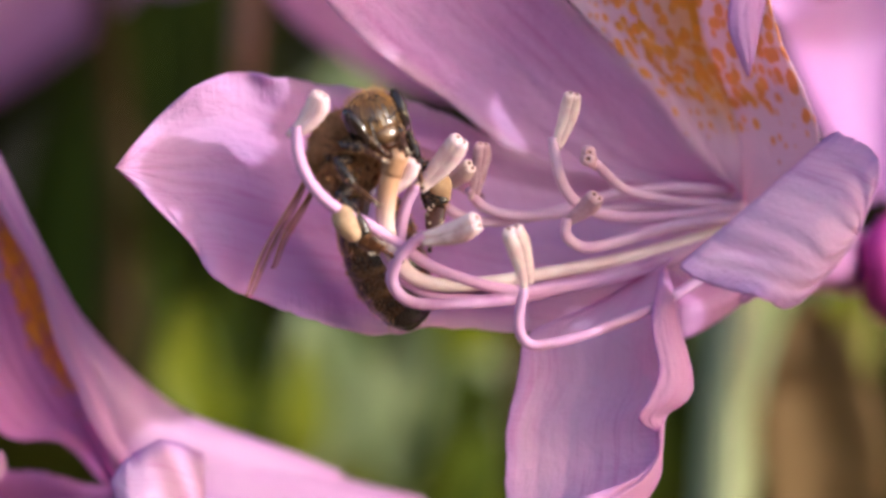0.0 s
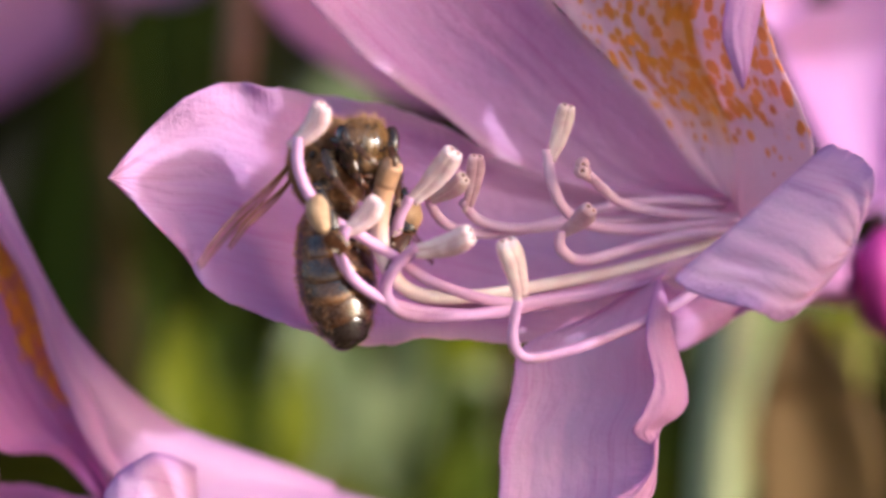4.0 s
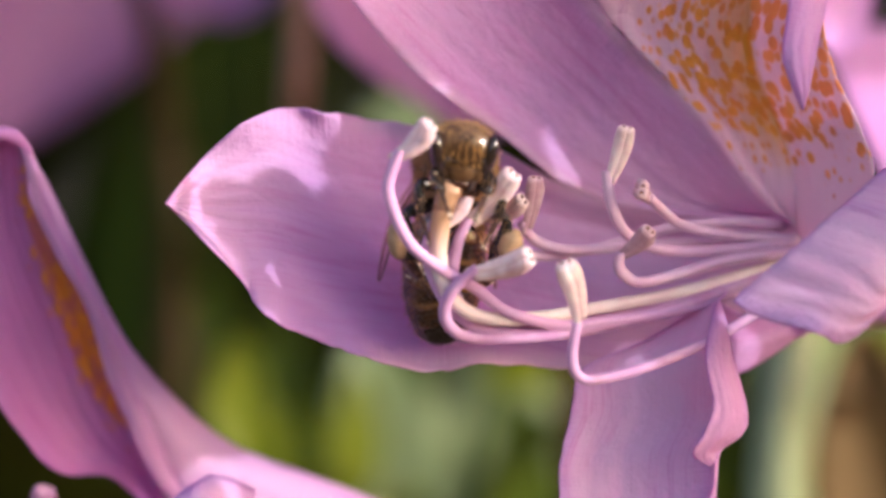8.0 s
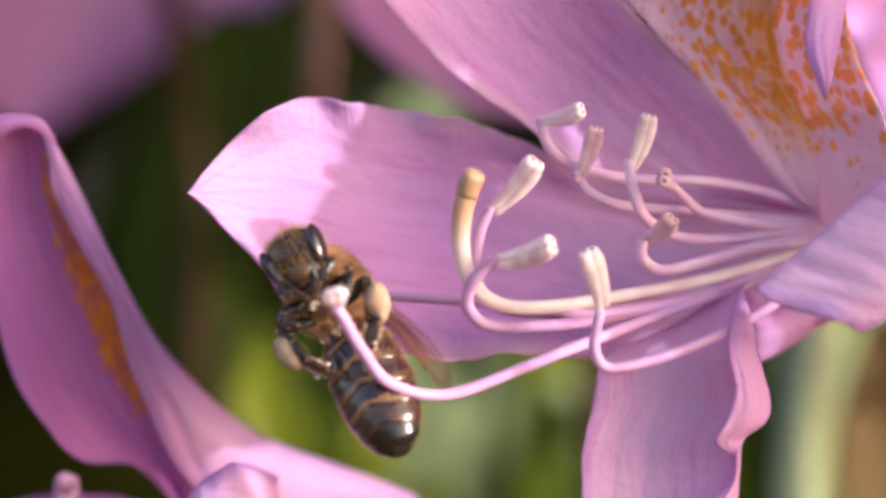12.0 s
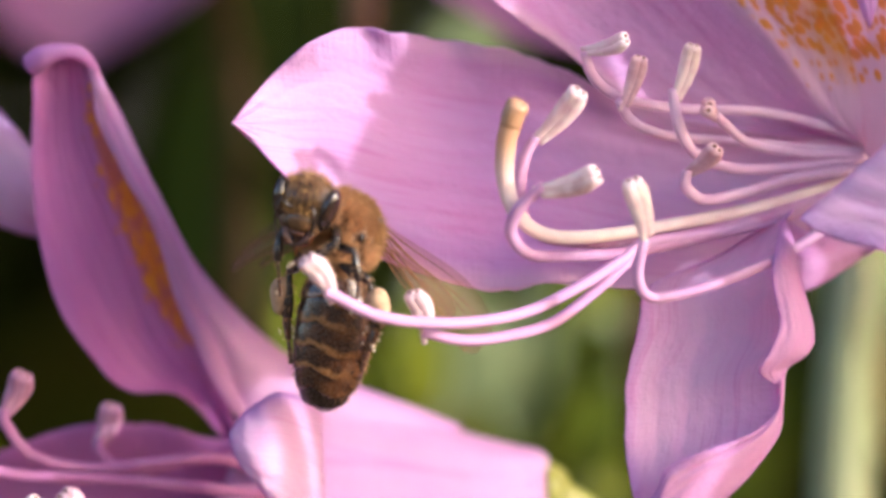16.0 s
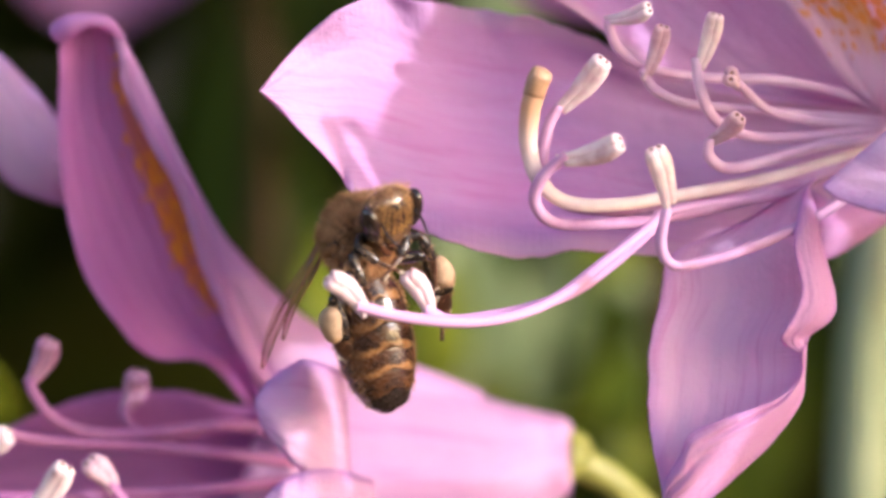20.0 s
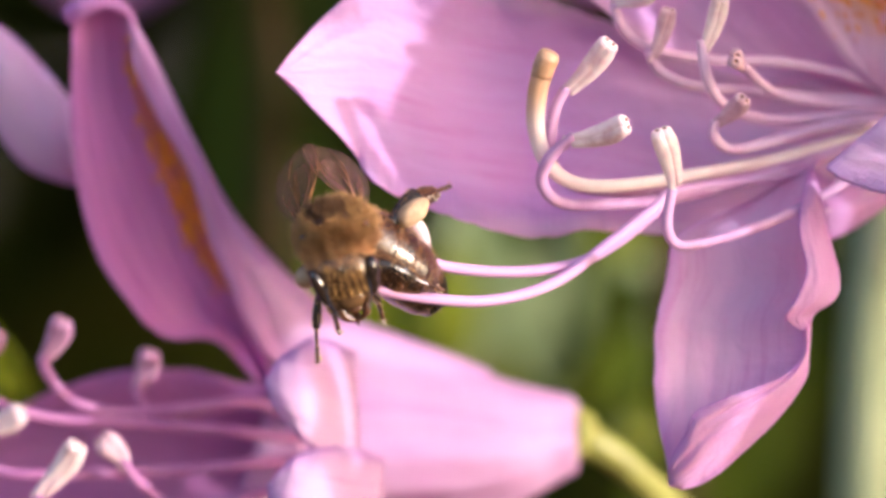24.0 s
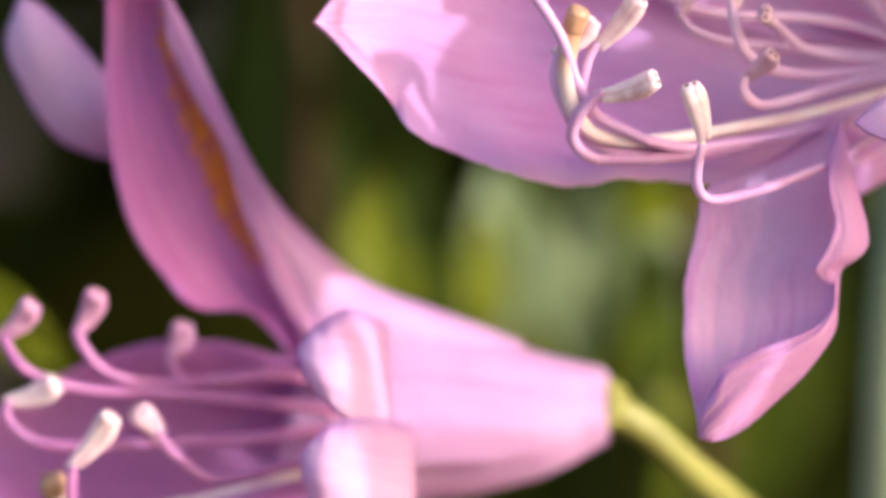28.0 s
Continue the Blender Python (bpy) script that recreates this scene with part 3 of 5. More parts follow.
petal(side_flower, SIDE,
      [(520, 1060, 9), (440, 1040, 6), (362, 1058, 4.6), (310, 1112, 4.4)],
      [(520, 1290, 8), (440, 1290, 6), (360, 1240, 4.6), (316, 1160, 4.4)],
      silver_mat, "", bulge=-1.4, ruffle=0.5, seed=16, ns=26, nt=18)
part("pedicel", tube("pedicel", grid([(862, 1018, 20), (935, 1055, 21), (1010, 1120, 23), (1140, 1230, 28), (1380, 1420, 40), (1600, 1800, 60)]), [1.1, 0.95, 0.95, 1.0, 1.2, 2.0], stem_mat, SIDE), side_flower, "olive green flower stalk")
part("calyx", tube("calyx", grid([(845, 1016, 19.4), (875, 1020, 20), (890, 1030, 20.3)]), [1.9, 1.6, 1.0], stem_mat, SIDE, steps=8), side_flower)
for fil, an, am in (
        ([(380, 1000, 14), (281, 962, 13), (75, 980, 11), (-37, 962, 9.5), (-89, 906, 9), (-94, 876, 9)], [(-94, 884, 9), (-63, 818, 8.5)], anther_rose),
        ([(380, 1000, 15), (281, 962, 14), (135, 986, 12.5), (80, 958, 12), (75, 927, 12)], [(75, 937, 12), (96, 876, 11.6)], anther_rose),
        ([(380, 1060, 13), (200, 1080, 11), (0, 1090, 9), (-160, 1090, 8), (-222, 1050, 8), (-225, 1010, 8)], [(-218, 1012, 8), (-140, 982, 7.6)], anther_mat),
        ([(380, 1150, 11), (150, 1200, 8), (-40, 1230, 6), (-104, 1200, 5.5), (-106, 1130, 5.4)], [(-104, 1130, 5.4), (-37, 1043, 4.6)], anther_mat),
        ([(380, 1110, 12), (281, 1130, 10.6), (152, 1152, 9), (82, 1110, 8), (46, 1066, 7.6)], [(54, 1076, 7.6), (14, 1033, 7)], anther_dim),
        ([(380, 1030, 13), (150, 1004, 11), (-80, 990, 9), (-190, 955, 8), (-236, 892, 8)], [(-232, 892, 8), (-182, 838, 7.6)], anther_rose)):
    stamen(side_flower, SIDE, fil, an, 0.33, 0.72, filament_deep, am)
sst = P(380, 1100, 13)
sty = part("style", tube("style", grid([(380, 1100, 13), (200, 1180, 10), (0, 1220, 8), (-120, 1220, 7), (-140, 1170, 6.6)]), [0.6, 0.55, 0.55, 0.6], style_mat, sst), side_flower, "", sst - SIDE)
part("stigma", tube("stigma", grid([(-136, 1190, 6.6), (-140, 1165, 6.6), (-143, 1145, 6.5)]), [0.7, 0.85, 0.6], stigma_mat, sst, steps=6), sty, "amber brown sticky stigma")

# ---- the bush behind ----
for label, where, petals in (
        ("blurred pink rhododendron flower behind in the shade", (200, -250, 80), (
            ([(-260, -200, 112), (-180, 60, 110), (-60, 220, 108), (30, 262, 108)], [(480, -260, 116), (400, -30, 114), (240, 130, 110), (36, 264, 108)]),
            ([(150, -260, 80), (230, -80, 78), (320, 10, 76), (400, 40, 75)], [(580, -260, 80), (545, -90, 78), (480, 20, 76), (406, 44, 75)]))),
        ("blurred mauve rhododendron flower behind the large one", (900, -100, 70), (
            ([(560, -220, 56), (570, -10, 52), (650, 110, 50), (800, 212, 50)], [(1120, -200, 60), (1060, 100, 58), (960, 230, 54), (806, 216, 50)]),)),
        ("blurred pale pink rhododendron flower behind, partly sunlit", (1650, 100, 70), (
            ([(1440, -120, 28), (1450, -20, 27), (1462, 60, 27), (1500, 96, 29)], [(1600, -120, 40), (1575, -20, 38), (1556, 60, 35), (1510, 98, 30)]),
            ([(1470, 60, 42), (1550, 230, 40), (1600, 330, 38), (1640, 420, 36)], [(1780, 20, 46), (1760, 230, 44), (1720, 380, 40), (1650, 424, 36)]),
            ([(1600, -160, 52), (1620, 60, 50), (1660, 260, 48), (1720, 460, 46)], [(2000, -160, 56), (1980, 120, 54), (1900, 330, 50), (1730, 464, 46)])))):
    o = P(*where)
    fl = placed("rhododendron_flower", o, label, "flower", "rhododendron flowers")
    for k, (a, b) in enumerate(petals):
        petal(fl, o, a, b, far_mat if where[0] < 1000 else petal_mat, seed=20 + k, bulge=3.0, ruffle=0.8, ns=24, nt=14)
    part("pedicel", tube("pedicel", [o, o + Vector((0.004, 0.01, -0.02)), o + Vector((0.006, 0.03, -0.08)), Vector((0.0, 0.2, -0.3))], [1.0, 1.0, 1.5, 2.5], stem_dark, o), fl)

bo = P(1700, 640, 24)
bud = placed("flower_bud", bo, "closed magenta rhododendron bud on a stalk", "flower bud")
for k in range(3):
    part("bud_petal", tube("bud_petal", grid([(1716 + 6 * k, 640, 24 + k), (1700 - 8 * k, 590, 23 + 1.5 * k), (1680 + 12 * k, 505, 22 + k), (1692 + 8 * k, 450, 23)]), [0.5, 1.25, 1.15, 0.35], bud_mat, bo, steps=14), bud)
part("pedicel", tube("pedicel", grid([(1718, 640, 24), (1730, 760, 28), (1780, 1000, 40), (1800, 1600, 60)]), [0.7, 0.7, 0.9, 1.6], stem_mat, bo), bud)


def leaf_mesh(length, width, mat, seed, bow=0.12, n=16, m=8):
    """A leathery oval leaf with a sunk midrib, lying along +x."""
    verts, uv = [], []
    for i in range(n + 1):
        s = i / n
        w = width * math.sin(math.pi * min(1, s ** 0.8 * 0.985 + 0.01)) ** 0.75
        for j in range(m + 1):
            q = 2 * j / m - 1
            z = -bow * length * (s - 0.3) ** 2 + 0.14 * width * abs(q) ** 1.3 + 0.02 * length * noise.noise(Vector((s * 4, q * 2, seed)))
            verts.append(Vector((s * length, q * w / 2, z)))
            uv.append((q, s))
    faces = [(i * (m + 1) + j, i * (m + 1) + j + 1, (i + 1) * (m + 1) + j + 1, (i + 1) * (m + 1) + j) for i in range(n) for j in range(m)]
    return mesh("leaf", verts, faces, mat, True, uv)


BUSH = Vector((0.0, 0.16, -0.5))
bush = placed("rhododendron_bush", BUSH, "dark green leafy rhododendron bush with olive stems", "bush")


def bush_leaf(u, v, d, length, width, angle, tilt, mat, label=""):
    """angle: turn in the view plane; tilt: turn about the leaf's own length; lengths in grid squares."""
    k = STEP * (1 + d / 270.0)
    ob = thick(part("leaf", leaf_mesh(length * k, width * k, mat, u * 0.01), bush, label), 0.4)
    r = Matrix.Rotation(radians(angle), 4, "Y") @ Matrix.Rotation(radians(90 + tilt), 4, "X")
    ob.matrix_basis = Matrix.Translation(P(u, v, d) - BUSH) @ r
    return ob


lr = random.Random(21)
for k in range(18):
    mat, label = ((leaf_mat, ""), (leaf_mat, ""), (shade_leaf, ""))[k % 3]
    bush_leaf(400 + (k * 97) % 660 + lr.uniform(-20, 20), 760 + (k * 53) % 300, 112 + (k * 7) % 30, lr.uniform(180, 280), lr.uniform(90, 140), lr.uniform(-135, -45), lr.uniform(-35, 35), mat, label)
# bright leaves, painted as if lit by sun or sky
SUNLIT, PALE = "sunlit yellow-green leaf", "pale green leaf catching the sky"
bush_leaf(452, 845, 84, 250, 110, -94, 8, sunlit_leaf, SUNLIT)
bush_leaf(500, 930, 96, 200, 90, -80, -10, sunlit_leaf, SUNLIT)
bush_leaf(640, 900, 92, 240, 95, -86, 12, sunlit_leaf, SUNLIT)
bush_leaf(720, 960, 98, 400, 190, -97, 10, skylit_leaf, PALE)
bush_leaf(800, 930, 104, 330, 130, -80, 0, skylit_leaf, PALE)
bush_leaf(690, 1060, 90, 200, 120, -70, 5, sunlit_leaf, SUNLIT)
bush_leaf(880, 660, 100, 260, 90, -8, 15, sunlit_leaf, SUNLIT)
bush_leaf(1010, 880, 106, 300, 120, -92, 12, skylit_leaf, PALE)
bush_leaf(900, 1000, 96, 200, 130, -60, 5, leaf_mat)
bush_leaf(1000, 1060, 98, 230, 110, -100, 10, sunlit_leaf, SUNLIT)
# dark round leaf standing in for a shaded gap
bush_leaf(850, 830, 104, 180, 170, -25, -20, shade_leaf)
bush_leaf(-330, 780, 60, 270, 110, 40, 10, sunlit_leaf, "sunlit yellow-green leaf")
bush_leaf(660, 250, 130, 200, 90, -20, 0, skylit_leaf, "pale green leaf catching the sky")
bush_leaf(400, 620, 150, 700, 200, -85, -38, shade_leaf)
bush_leaf(250, 700, 140, 640, 230, -82, -36, shade_leaf)
bush_leaf(330, 560, 165, 560, 260, -80, -38, shade_leaf)
bush_leaf(560, 560, 160, 520, 200, -96, -34, shade_leaf)
bush_leaf(1000, 1250, 130, 600, 240, -60, 10, leaf_mat)
bush_leaf(1500, 960, 110, 560, 260, -95, 20, skylit_leaf)
bush_leaf(1480, 820, 70, 330, 70, -60, 0, sunlit_leaf)
for pts, rad, mat in (([(1440, 480, 58), (1425, 650, 58), (1400, 880, 58), (1390, 1300, 60)], [1.7, 1.8, 1.9, 2.2], stem_pale),
                      ([(548, -200, 75), (552, 60, 75), (545, 200, 76), (560, 420, 90)], [0.9, 0.9, 0.9, 1.0], stem_brown),
                      ([(1660, 500, 70), (1640, 700, 72), (1600, 1000, 74), (1580, 1500, 80)], [0.9, 1.0, 1.1, 1.4], stem_mat)):
    part("stem", tube("stem", grid(pts), rad, mat, BUSH), bush)

# added unseen shoot on the sunward side, its leaves shaped to shade the flowers
SHOOT = Vector((0.095, 0.03, -0.2))
shoot = placed("rhododendron_shoot", SHOOT, "leafy green rhododendron shoot beside the flowers", "shoot")
part("stem", tube("stem", [SHOOT, Vector((0.10, 0.03, -0.05)), Vector((0.098, 0.026, 0.02)), Vector((0.1, 0.02, 0.06))], [3.0, 2.5, 2.0, 1.2], stem_brown, SHOOT), shoot)
for base, tip, wide in (((0.0545, -0.0125, 0.0205), (0.0520, -0.0172, 0.0175), 0.0065), ((0.064, 0.008, 0.013), (0.0515, -0.0222, 0.0080), 0.0105),
                        ((0.058, -0.0095, 0.0300), (0.0515, -0.0315, 0.0285), 0.0150),
                        ((0.0560, -0.0166, 0.0080), (0.0540, -0.0175, -0.0125), 0.0046),
                        ((0.0570, -0.0139, 0.0180), (0.0535, -0.0226, 0.0070), 0.0080), ((0.0620, 0.0020, -0.0026), (0.0535, -0.0097, 0.0104), 0.0080),
                        ((0.0555, -0.0216, 0.0040), (0.0540, -0.0212, -0.0130), 0.0022),
                        ((0.100, 0.030, 0.047), (0.100, 0.085, 0.046), 0.034),
                        ((0.100, 0.022, 0.040), (0.110, -0.002, 0.034), 0.02),
                        ((0.100, 0.022, 0.045), (0.104, 0.034, 0.018), 0.022), ((0.100, 0.020, 0.052), (0.094, 0.046, 0.040), 0.024), ((0.1, 0.02, 0.056), (0.106, 0.0, 0.058), 0.02)):
    base, tip = Vector(base), Vector(tip)
    x = (tip - base).normalized()
    z = (SUN - x * SUN.dot(x)).normalized()
    y = z.cross(x)
    lf = thick(part("leaf", leaf_mesh((tip - base).length, wide, leaf_mat, base.z * 50), shoot), 0.4)
    lf.matrix_basis = Matrix.Translation(base - SHOOT) @ Matrix((x, y, z)).transposed().to_4x4()
part("twig", tube("twig", [Vector((0.1, 0.022, 0.045)), Vector((0.085, 0.012, 0.042)), Vector((0.068, -0.004, 0.038)), Vector((0.058, -0.010, 0.034)), Vector((0.057, -0.008, 0.020)), Vector((0.064, 0.008, 0.013))], [0.9, 0.8, 0.7, 0.5, 0.4], stem_brown, SHOOT), shoot)

dead = placed("dry_leaf", P(1600, 1080, 62), "dry tan leaf hanging in the bush", "leaf")
tan_leaf = plain("leaf_tan", (0.23, 0.15, 0.065), (0.17, 0.11, 0.04), 80, 0.6, 0.4, 3e-4, 0.2)
ob = thick(part("leaf_blade", leaf_mesh(0.0185, 0.0085, tan_leaf, 9), dead), 0.4)
ob.matrix_basis = Matrix.Rotation(radians(-96), 4, "Y") @ Matrix.Rotation(radians(82), 4, "X")
part("leaf_stalk", tube("leaf_stalk", [Vector((0, 0, 0)), Vector((0.001, 0.004, -0.004)), Vector((0.002, 0.02, -0.03))], [0.35, 0.3, 0.4], stem_brown), dead)

# depth of the bush, its shade put into the dark leaf colour
rng = random.Random(5)
verts, faces = [], []
shape = leaf_mesh(0.10, 0.042, shade_leaf, 3, n=8, m=4)
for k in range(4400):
    # from 2200 unseen leaves added to block the sun, after 3200 the sky
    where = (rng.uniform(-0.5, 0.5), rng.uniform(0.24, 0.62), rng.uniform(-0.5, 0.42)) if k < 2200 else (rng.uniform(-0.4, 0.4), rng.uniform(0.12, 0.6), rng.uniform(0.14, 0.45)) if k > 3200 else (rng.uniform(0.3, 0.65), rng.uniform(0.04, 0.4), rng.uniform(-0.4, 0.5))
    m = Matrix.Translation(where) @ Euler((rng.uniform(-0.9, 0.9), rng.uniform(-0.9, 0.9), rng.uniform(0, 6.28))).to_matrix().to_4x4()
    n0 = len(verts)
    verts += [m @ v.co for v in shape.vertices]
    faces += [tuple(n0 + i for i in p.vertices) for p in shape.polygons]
tagged(new("foliage", mesh("foliage", verts, faces, shade_leaf)), "dense dark green rhododendron foliage in the shade", "foliage", kind="stuff")

n = 80
gv = []
for i in range(n + 1):
    for j in range(n + 1):
        x, y = ((k / n - 0.5) * 2 for k in (i, j))
        x, y = x * abs(x) ** 2.0 * 600, y * abs(y) ** 2.0 * 600
        gv.append(Vector((x, y, -0.57 + 0.025 * noise.noise(Vector((x, y, 0)) * 3.0))))
tagged(new("ground", mesh("ground", gv, [(i * (n + 1) + j, (i + 1) * (n + 1) + j, (i + 1) * (n + 1) + j + 1, i * (n + 1) + j + 1) for i in range(n) for j in range(n)], earth_mat)), "bare brown garden soil under the bush", "ground", kind="structure")


# ---- the honeybee ----
MM = 1e-3
bee_brown = plain("bee_dark_brown", (0.05, 0.018, 0.008), (0.10, 0.034, 0.012), 900, 0.28, 0.35, 4e-5, spec=0.6)
bee_band = plain("bee_amber_band", (0.30, 0.13, 0.035), (0.12, 0.05, 0.015), 900, 0.35, 0.35, 4e-5, spec=0.5)
bee_black = plain("bee_black", (0.012, 0.009, 0.008), (0.03, 0.02, 0.014), 1200, 0.25, 0.25, 3e-5, spec=0.6)
bee_gloss = plain("bee_gloss_black", (0.014, 0.010, 0.008), (0.03, 0.02, 0.014), 1200, 0.13, 0.12, 2e-5, spec=0.9)
bee_face = plain("bee_face", (0.125, 0.066, 0.027), (0.04, 0.020, 0.009), 900, 0.24, 0.3, 4e-5, spec=0.6)
bee_eye = plain("bee_eye", (0.012, 0.007, 0.005), (0.03, 0.015, 0.01), 2500, 0.12, 0.1, 1e-5, spec=0.8)
bee_skin = plain("bee_thorax", (0.16, 0.08, 0.035), (0.22, 0.115, 0.05), 900, 0.6, 0.4, 6e-5)
hair_tan = plain("bee_hair_tan", (0.70, 0.45, 0.24), (0.46, 0.26, 0.12), 700, 0.6, 0.0, 1e-5, 0.4)
hair_mid = plain("bee_hair_russet", (0.50, 0.31, 0.13), (0.32, 0.18, 0.07), 700, 0.6, 0.0, 1e-5, 0.3)
hair_brown = plain("bee_hair_brown", (0.16, 0.085, 0.04), (0.10, 0.05, 0.025), 700, 0.6, 0.0, 1e-5, 0.2)
hair_gold = plain("bee_hair_gold", (0.62, 0.38, 0.13), (0.46, 0.26, 0.08), 700, 0.6, 0.0, 1e-5, 0.3)
hair_pale = plain("bee_hair_pale", (0.50, 0.31, 0.17), (0.36, 0.20, 0.10), 700, 0.6, 0.0, 1e-5, 0.3)
pollen_mat = plain("pollen_cream", (0.48, 0.33, 0.20), (0.36, 0.23, 0.13), 1800, 0.7, 0.6, 1.2e-4)
crumb_mat = plain("pollen_white", (0.80, 0.70, 0.56), (0.66, 0.54, 0.38), 1800, 0.7, 0.4, 1e-4)


def wing_material():
    n = Nodes("wing_membrane")
    f = n.noise(n.coords("Object", (1, 1, 1)), 700, 3)
    col = n.mix(n.span(f, 0.3, 0.7), (0.56, 0.32, 0.26), (0.42, 0.22, 0.18))
    n.link(col, n.bsdf.inputs["Base Color"])
    n.bsdf.inputs["Roughness"].default_value = 0.25
    tr = n.add("ShaderNodeBsdfTransparent")
    tr.inputs[0].default_value = (0.86, 0.76, 0.70, 1)
    mx = n.add("ShaderNodeMixShader", Fac=0.14)
    n.link(tr.outputs[0], mx.inputs[1])
    n.link(n.bsdf.outputs[0], mx.inputs[2])
    n.link(mx.outputs[0], n.out.inputs[0])
    return n.mat


wing_mat = wing_material()


def belly_material():
    """Glossy dark brown rings: amber hems that form chevrons beneath, thin pale bands above."""
    n = Nodes("bee_abdomen")
    vec = n.coords("Object", (1000, 1000, 1000))
    f = n.noise(vec, 1.4, 5)
    g = n.noise(vec, 9.0, 2)
    uv = n.add("ShaderNodeUVMap")
    uv.uv_map = "UVMap"
    along = n.add("ShaderNodeSeparateXYZ")
    n.link(uv.outputs[0], along.inputs[0])
    at = n.add("ShaderNodeUVMap")
    at.uv_map = "share"
    sh = n.add("ShaderNodeSeparateXYZ")
    n.link(at.outputs[0], sh.inputs[0])
    under = n.span(sh.outputs[0], 0.25, 0.55, 1.0, 0.0)
    ring = n.math("ADD", along.outputs[0], n.math("MULTIPLY", n.math("SUBTRACT", f, 0.5), 0.70))
    hem = n.math("MULTIPLY", n.span(ring, 0.58, 0.76), n.span(ring, 0.84, 0.97, 1.0, 0.25))
    hem = n.math("MULTIPLY", hem, n.span(n.math("ABSOLUTE", along.outputs[1]), 0.45, 0.85, 1.0, 0.25))
    hem = n.math("MULTIPLY", hem, n.span(sh.outputs[1], 0.55, 0.85, 1.0, 0.0))
    col = n.mix(n.span(f, 0.35, 0.65), (0.028, 0.010, 0.005), (0.085, 0.034, 0.013))
    col = n.mix(n.math("MULTIPLY", n.math("MULTIPLY", hem, under), 0.62), col, (0.42, 0.21, 0.075))
    band = n.math("MULTIPLY", n.span(ring, 0.35, 0.0), n.math("SUBTRACT", 1.0, under))
    col = n.mix(n.math("MULTIPLY", band, 0.8), col, (0.30, 0.16, 0.07))
    col = n.mix(n.span(sh.outputs[1], 0.75, 0.95), col, (0.014, 0.008, 0.006))
    n.link(col, n.bsdf.inputs["Base Color"])
    n.link(n.bump(n.math("ADD", f, n.math("MULTIPLY", g, 0.4)), 0.3, 5e-5), n.bsdf.inputs["Normal"])
    n.link(n.span(g, 0.3, 0.7, 0.16, 0.36), n.bsdf.inputs["Roughness"])
    n.bsdf.inputs["Specular IOR Level"].default_value = 0.6
    n.bsdf.inputs["Coat Weight"].default_value = 0.35
    n.bsdf.inputs["Coat Roughness"].default_value = 0.10
    return n.mat


belly_mat = belly_material()


def ovoid(name, radii, mat, center=(0, 0, 0), rough=0.0, seg=28, rings=18, power=1.0, seed=0):
    """Rounded body with uneven skin; power under 1 makes it boxier."""
    verts, faces = [], []
    for i in range(rings + 1):
        th = math.pi * i / rings
        for j in range(seg):
            w = 2 * math.pi * j / seg
            c = [math.sin(th) * math.cos(w), math.sin(th) * math.sin(w), math.cos(th)]
            c = [math.copysign(abs(x) ** power, x) for x in c]
            v = Vector([c[k] * radii[k] for k in range(3)])
            v *= 1 + rough * noise.noise(v * 1.1 + Vector((seed, 0, 0)))
            verts.append((v + Vector(center)) * MM)
    for i in range(rings):
        for j in range(seg):
            k = (j + 1) % seg
            faces.append((i * seg + j, (i + 1) * seg + j, (i + 1) * seg + k, i * seg + k))
    return mesh(name, verts, faces, mat)


def fur(name, me, count, length, mat, seed, keep=None, width=0.035, lay=(0, -0.5, 0)):
    """Fine hairs standing on a body's skin, leaning back."""
    r = random.Random(seed)
    verts, faces = [], []
    polys = [p for p in me.polygons if p.area > 0 and (keep is None or keep(p.center / MM))]
    weights = np.cumsum([p.area for p in polys])
    for k in range(count):
        p = polys[int(np.searchsorted(weights, r.random() * weights[-1]))]
        a, b, c = [me.vertices[p.vertices[i]].co for i in (0, 1, 2)]
        x, y = r.random(), r.random()
        root = a + (b - a) * x + (c - b) * y * x
        n = p.normal
        tuft = noise.noise(root / MM * 2.3 + Vector((seed, 0, 0)))
        d = (n + Vector(lay) + noise.noise_vector(root / MM * 1.9) * 0.7 + Vector((r.gauss(0, 0.3), r.gauss(0, 0.3), r.gauss(0, 0.3)))).normalized()
        side = d.orthogonal().normalized()
        side = (Matrix.Rotation(r.uniform(0, 6.28), 3, d) @ side) * (width * MM)
        tip = root + d * length * MM * r.uniform(0.5, 1.15) * (1.0 + 0.6 * tuft)
        q = len(verts)
        verts += [root - side, root + side, root.lerp(tip, 0.6) + side * 0.6 + n * 0.03 * MM, tip]
        faces += [(q, q + 1, q + 2), (q, q + 2, q + 3)]
    return mesh(name, verts, faces, mat, False)


def limb(name, pts, radii, mat, origin=(0, 0, 0), flat=1.0, steps=12, sides=8):
    o = Vector(origin) * MM
    return tube(name, [Vector(p) * MM for p in pts], radii, mat, o, steps=steps, sides=sides, flat=flat)


bee = placed("honeybee", (0, 0, 0), "dark brown honeybee with golden tan fur carrying cream pollen", "bee")
thorax_me = ovoid("thorax", (1.92, 2.05, 1.80), bee_skin, rough=0.05)
thorax = part("thorax", thorax_me, bee, "brown thorax with golden tan fur")


def bald(c):
    """Shiny plates on the flanks and seams that carry hardly any fur."""
    return min((c - Vector((s * 1.6, y, z))).length for s in (-1, 1) for y, z in ((0.55, -0.75), (-0.35, -0.2), (-0.9, -0.75))) < 0.38 or abs(c.y - 0.15 - 0.3 * c.z) < 0.14 or abs(c.y + 0.95 - 0.2 * c.z) < 0.10


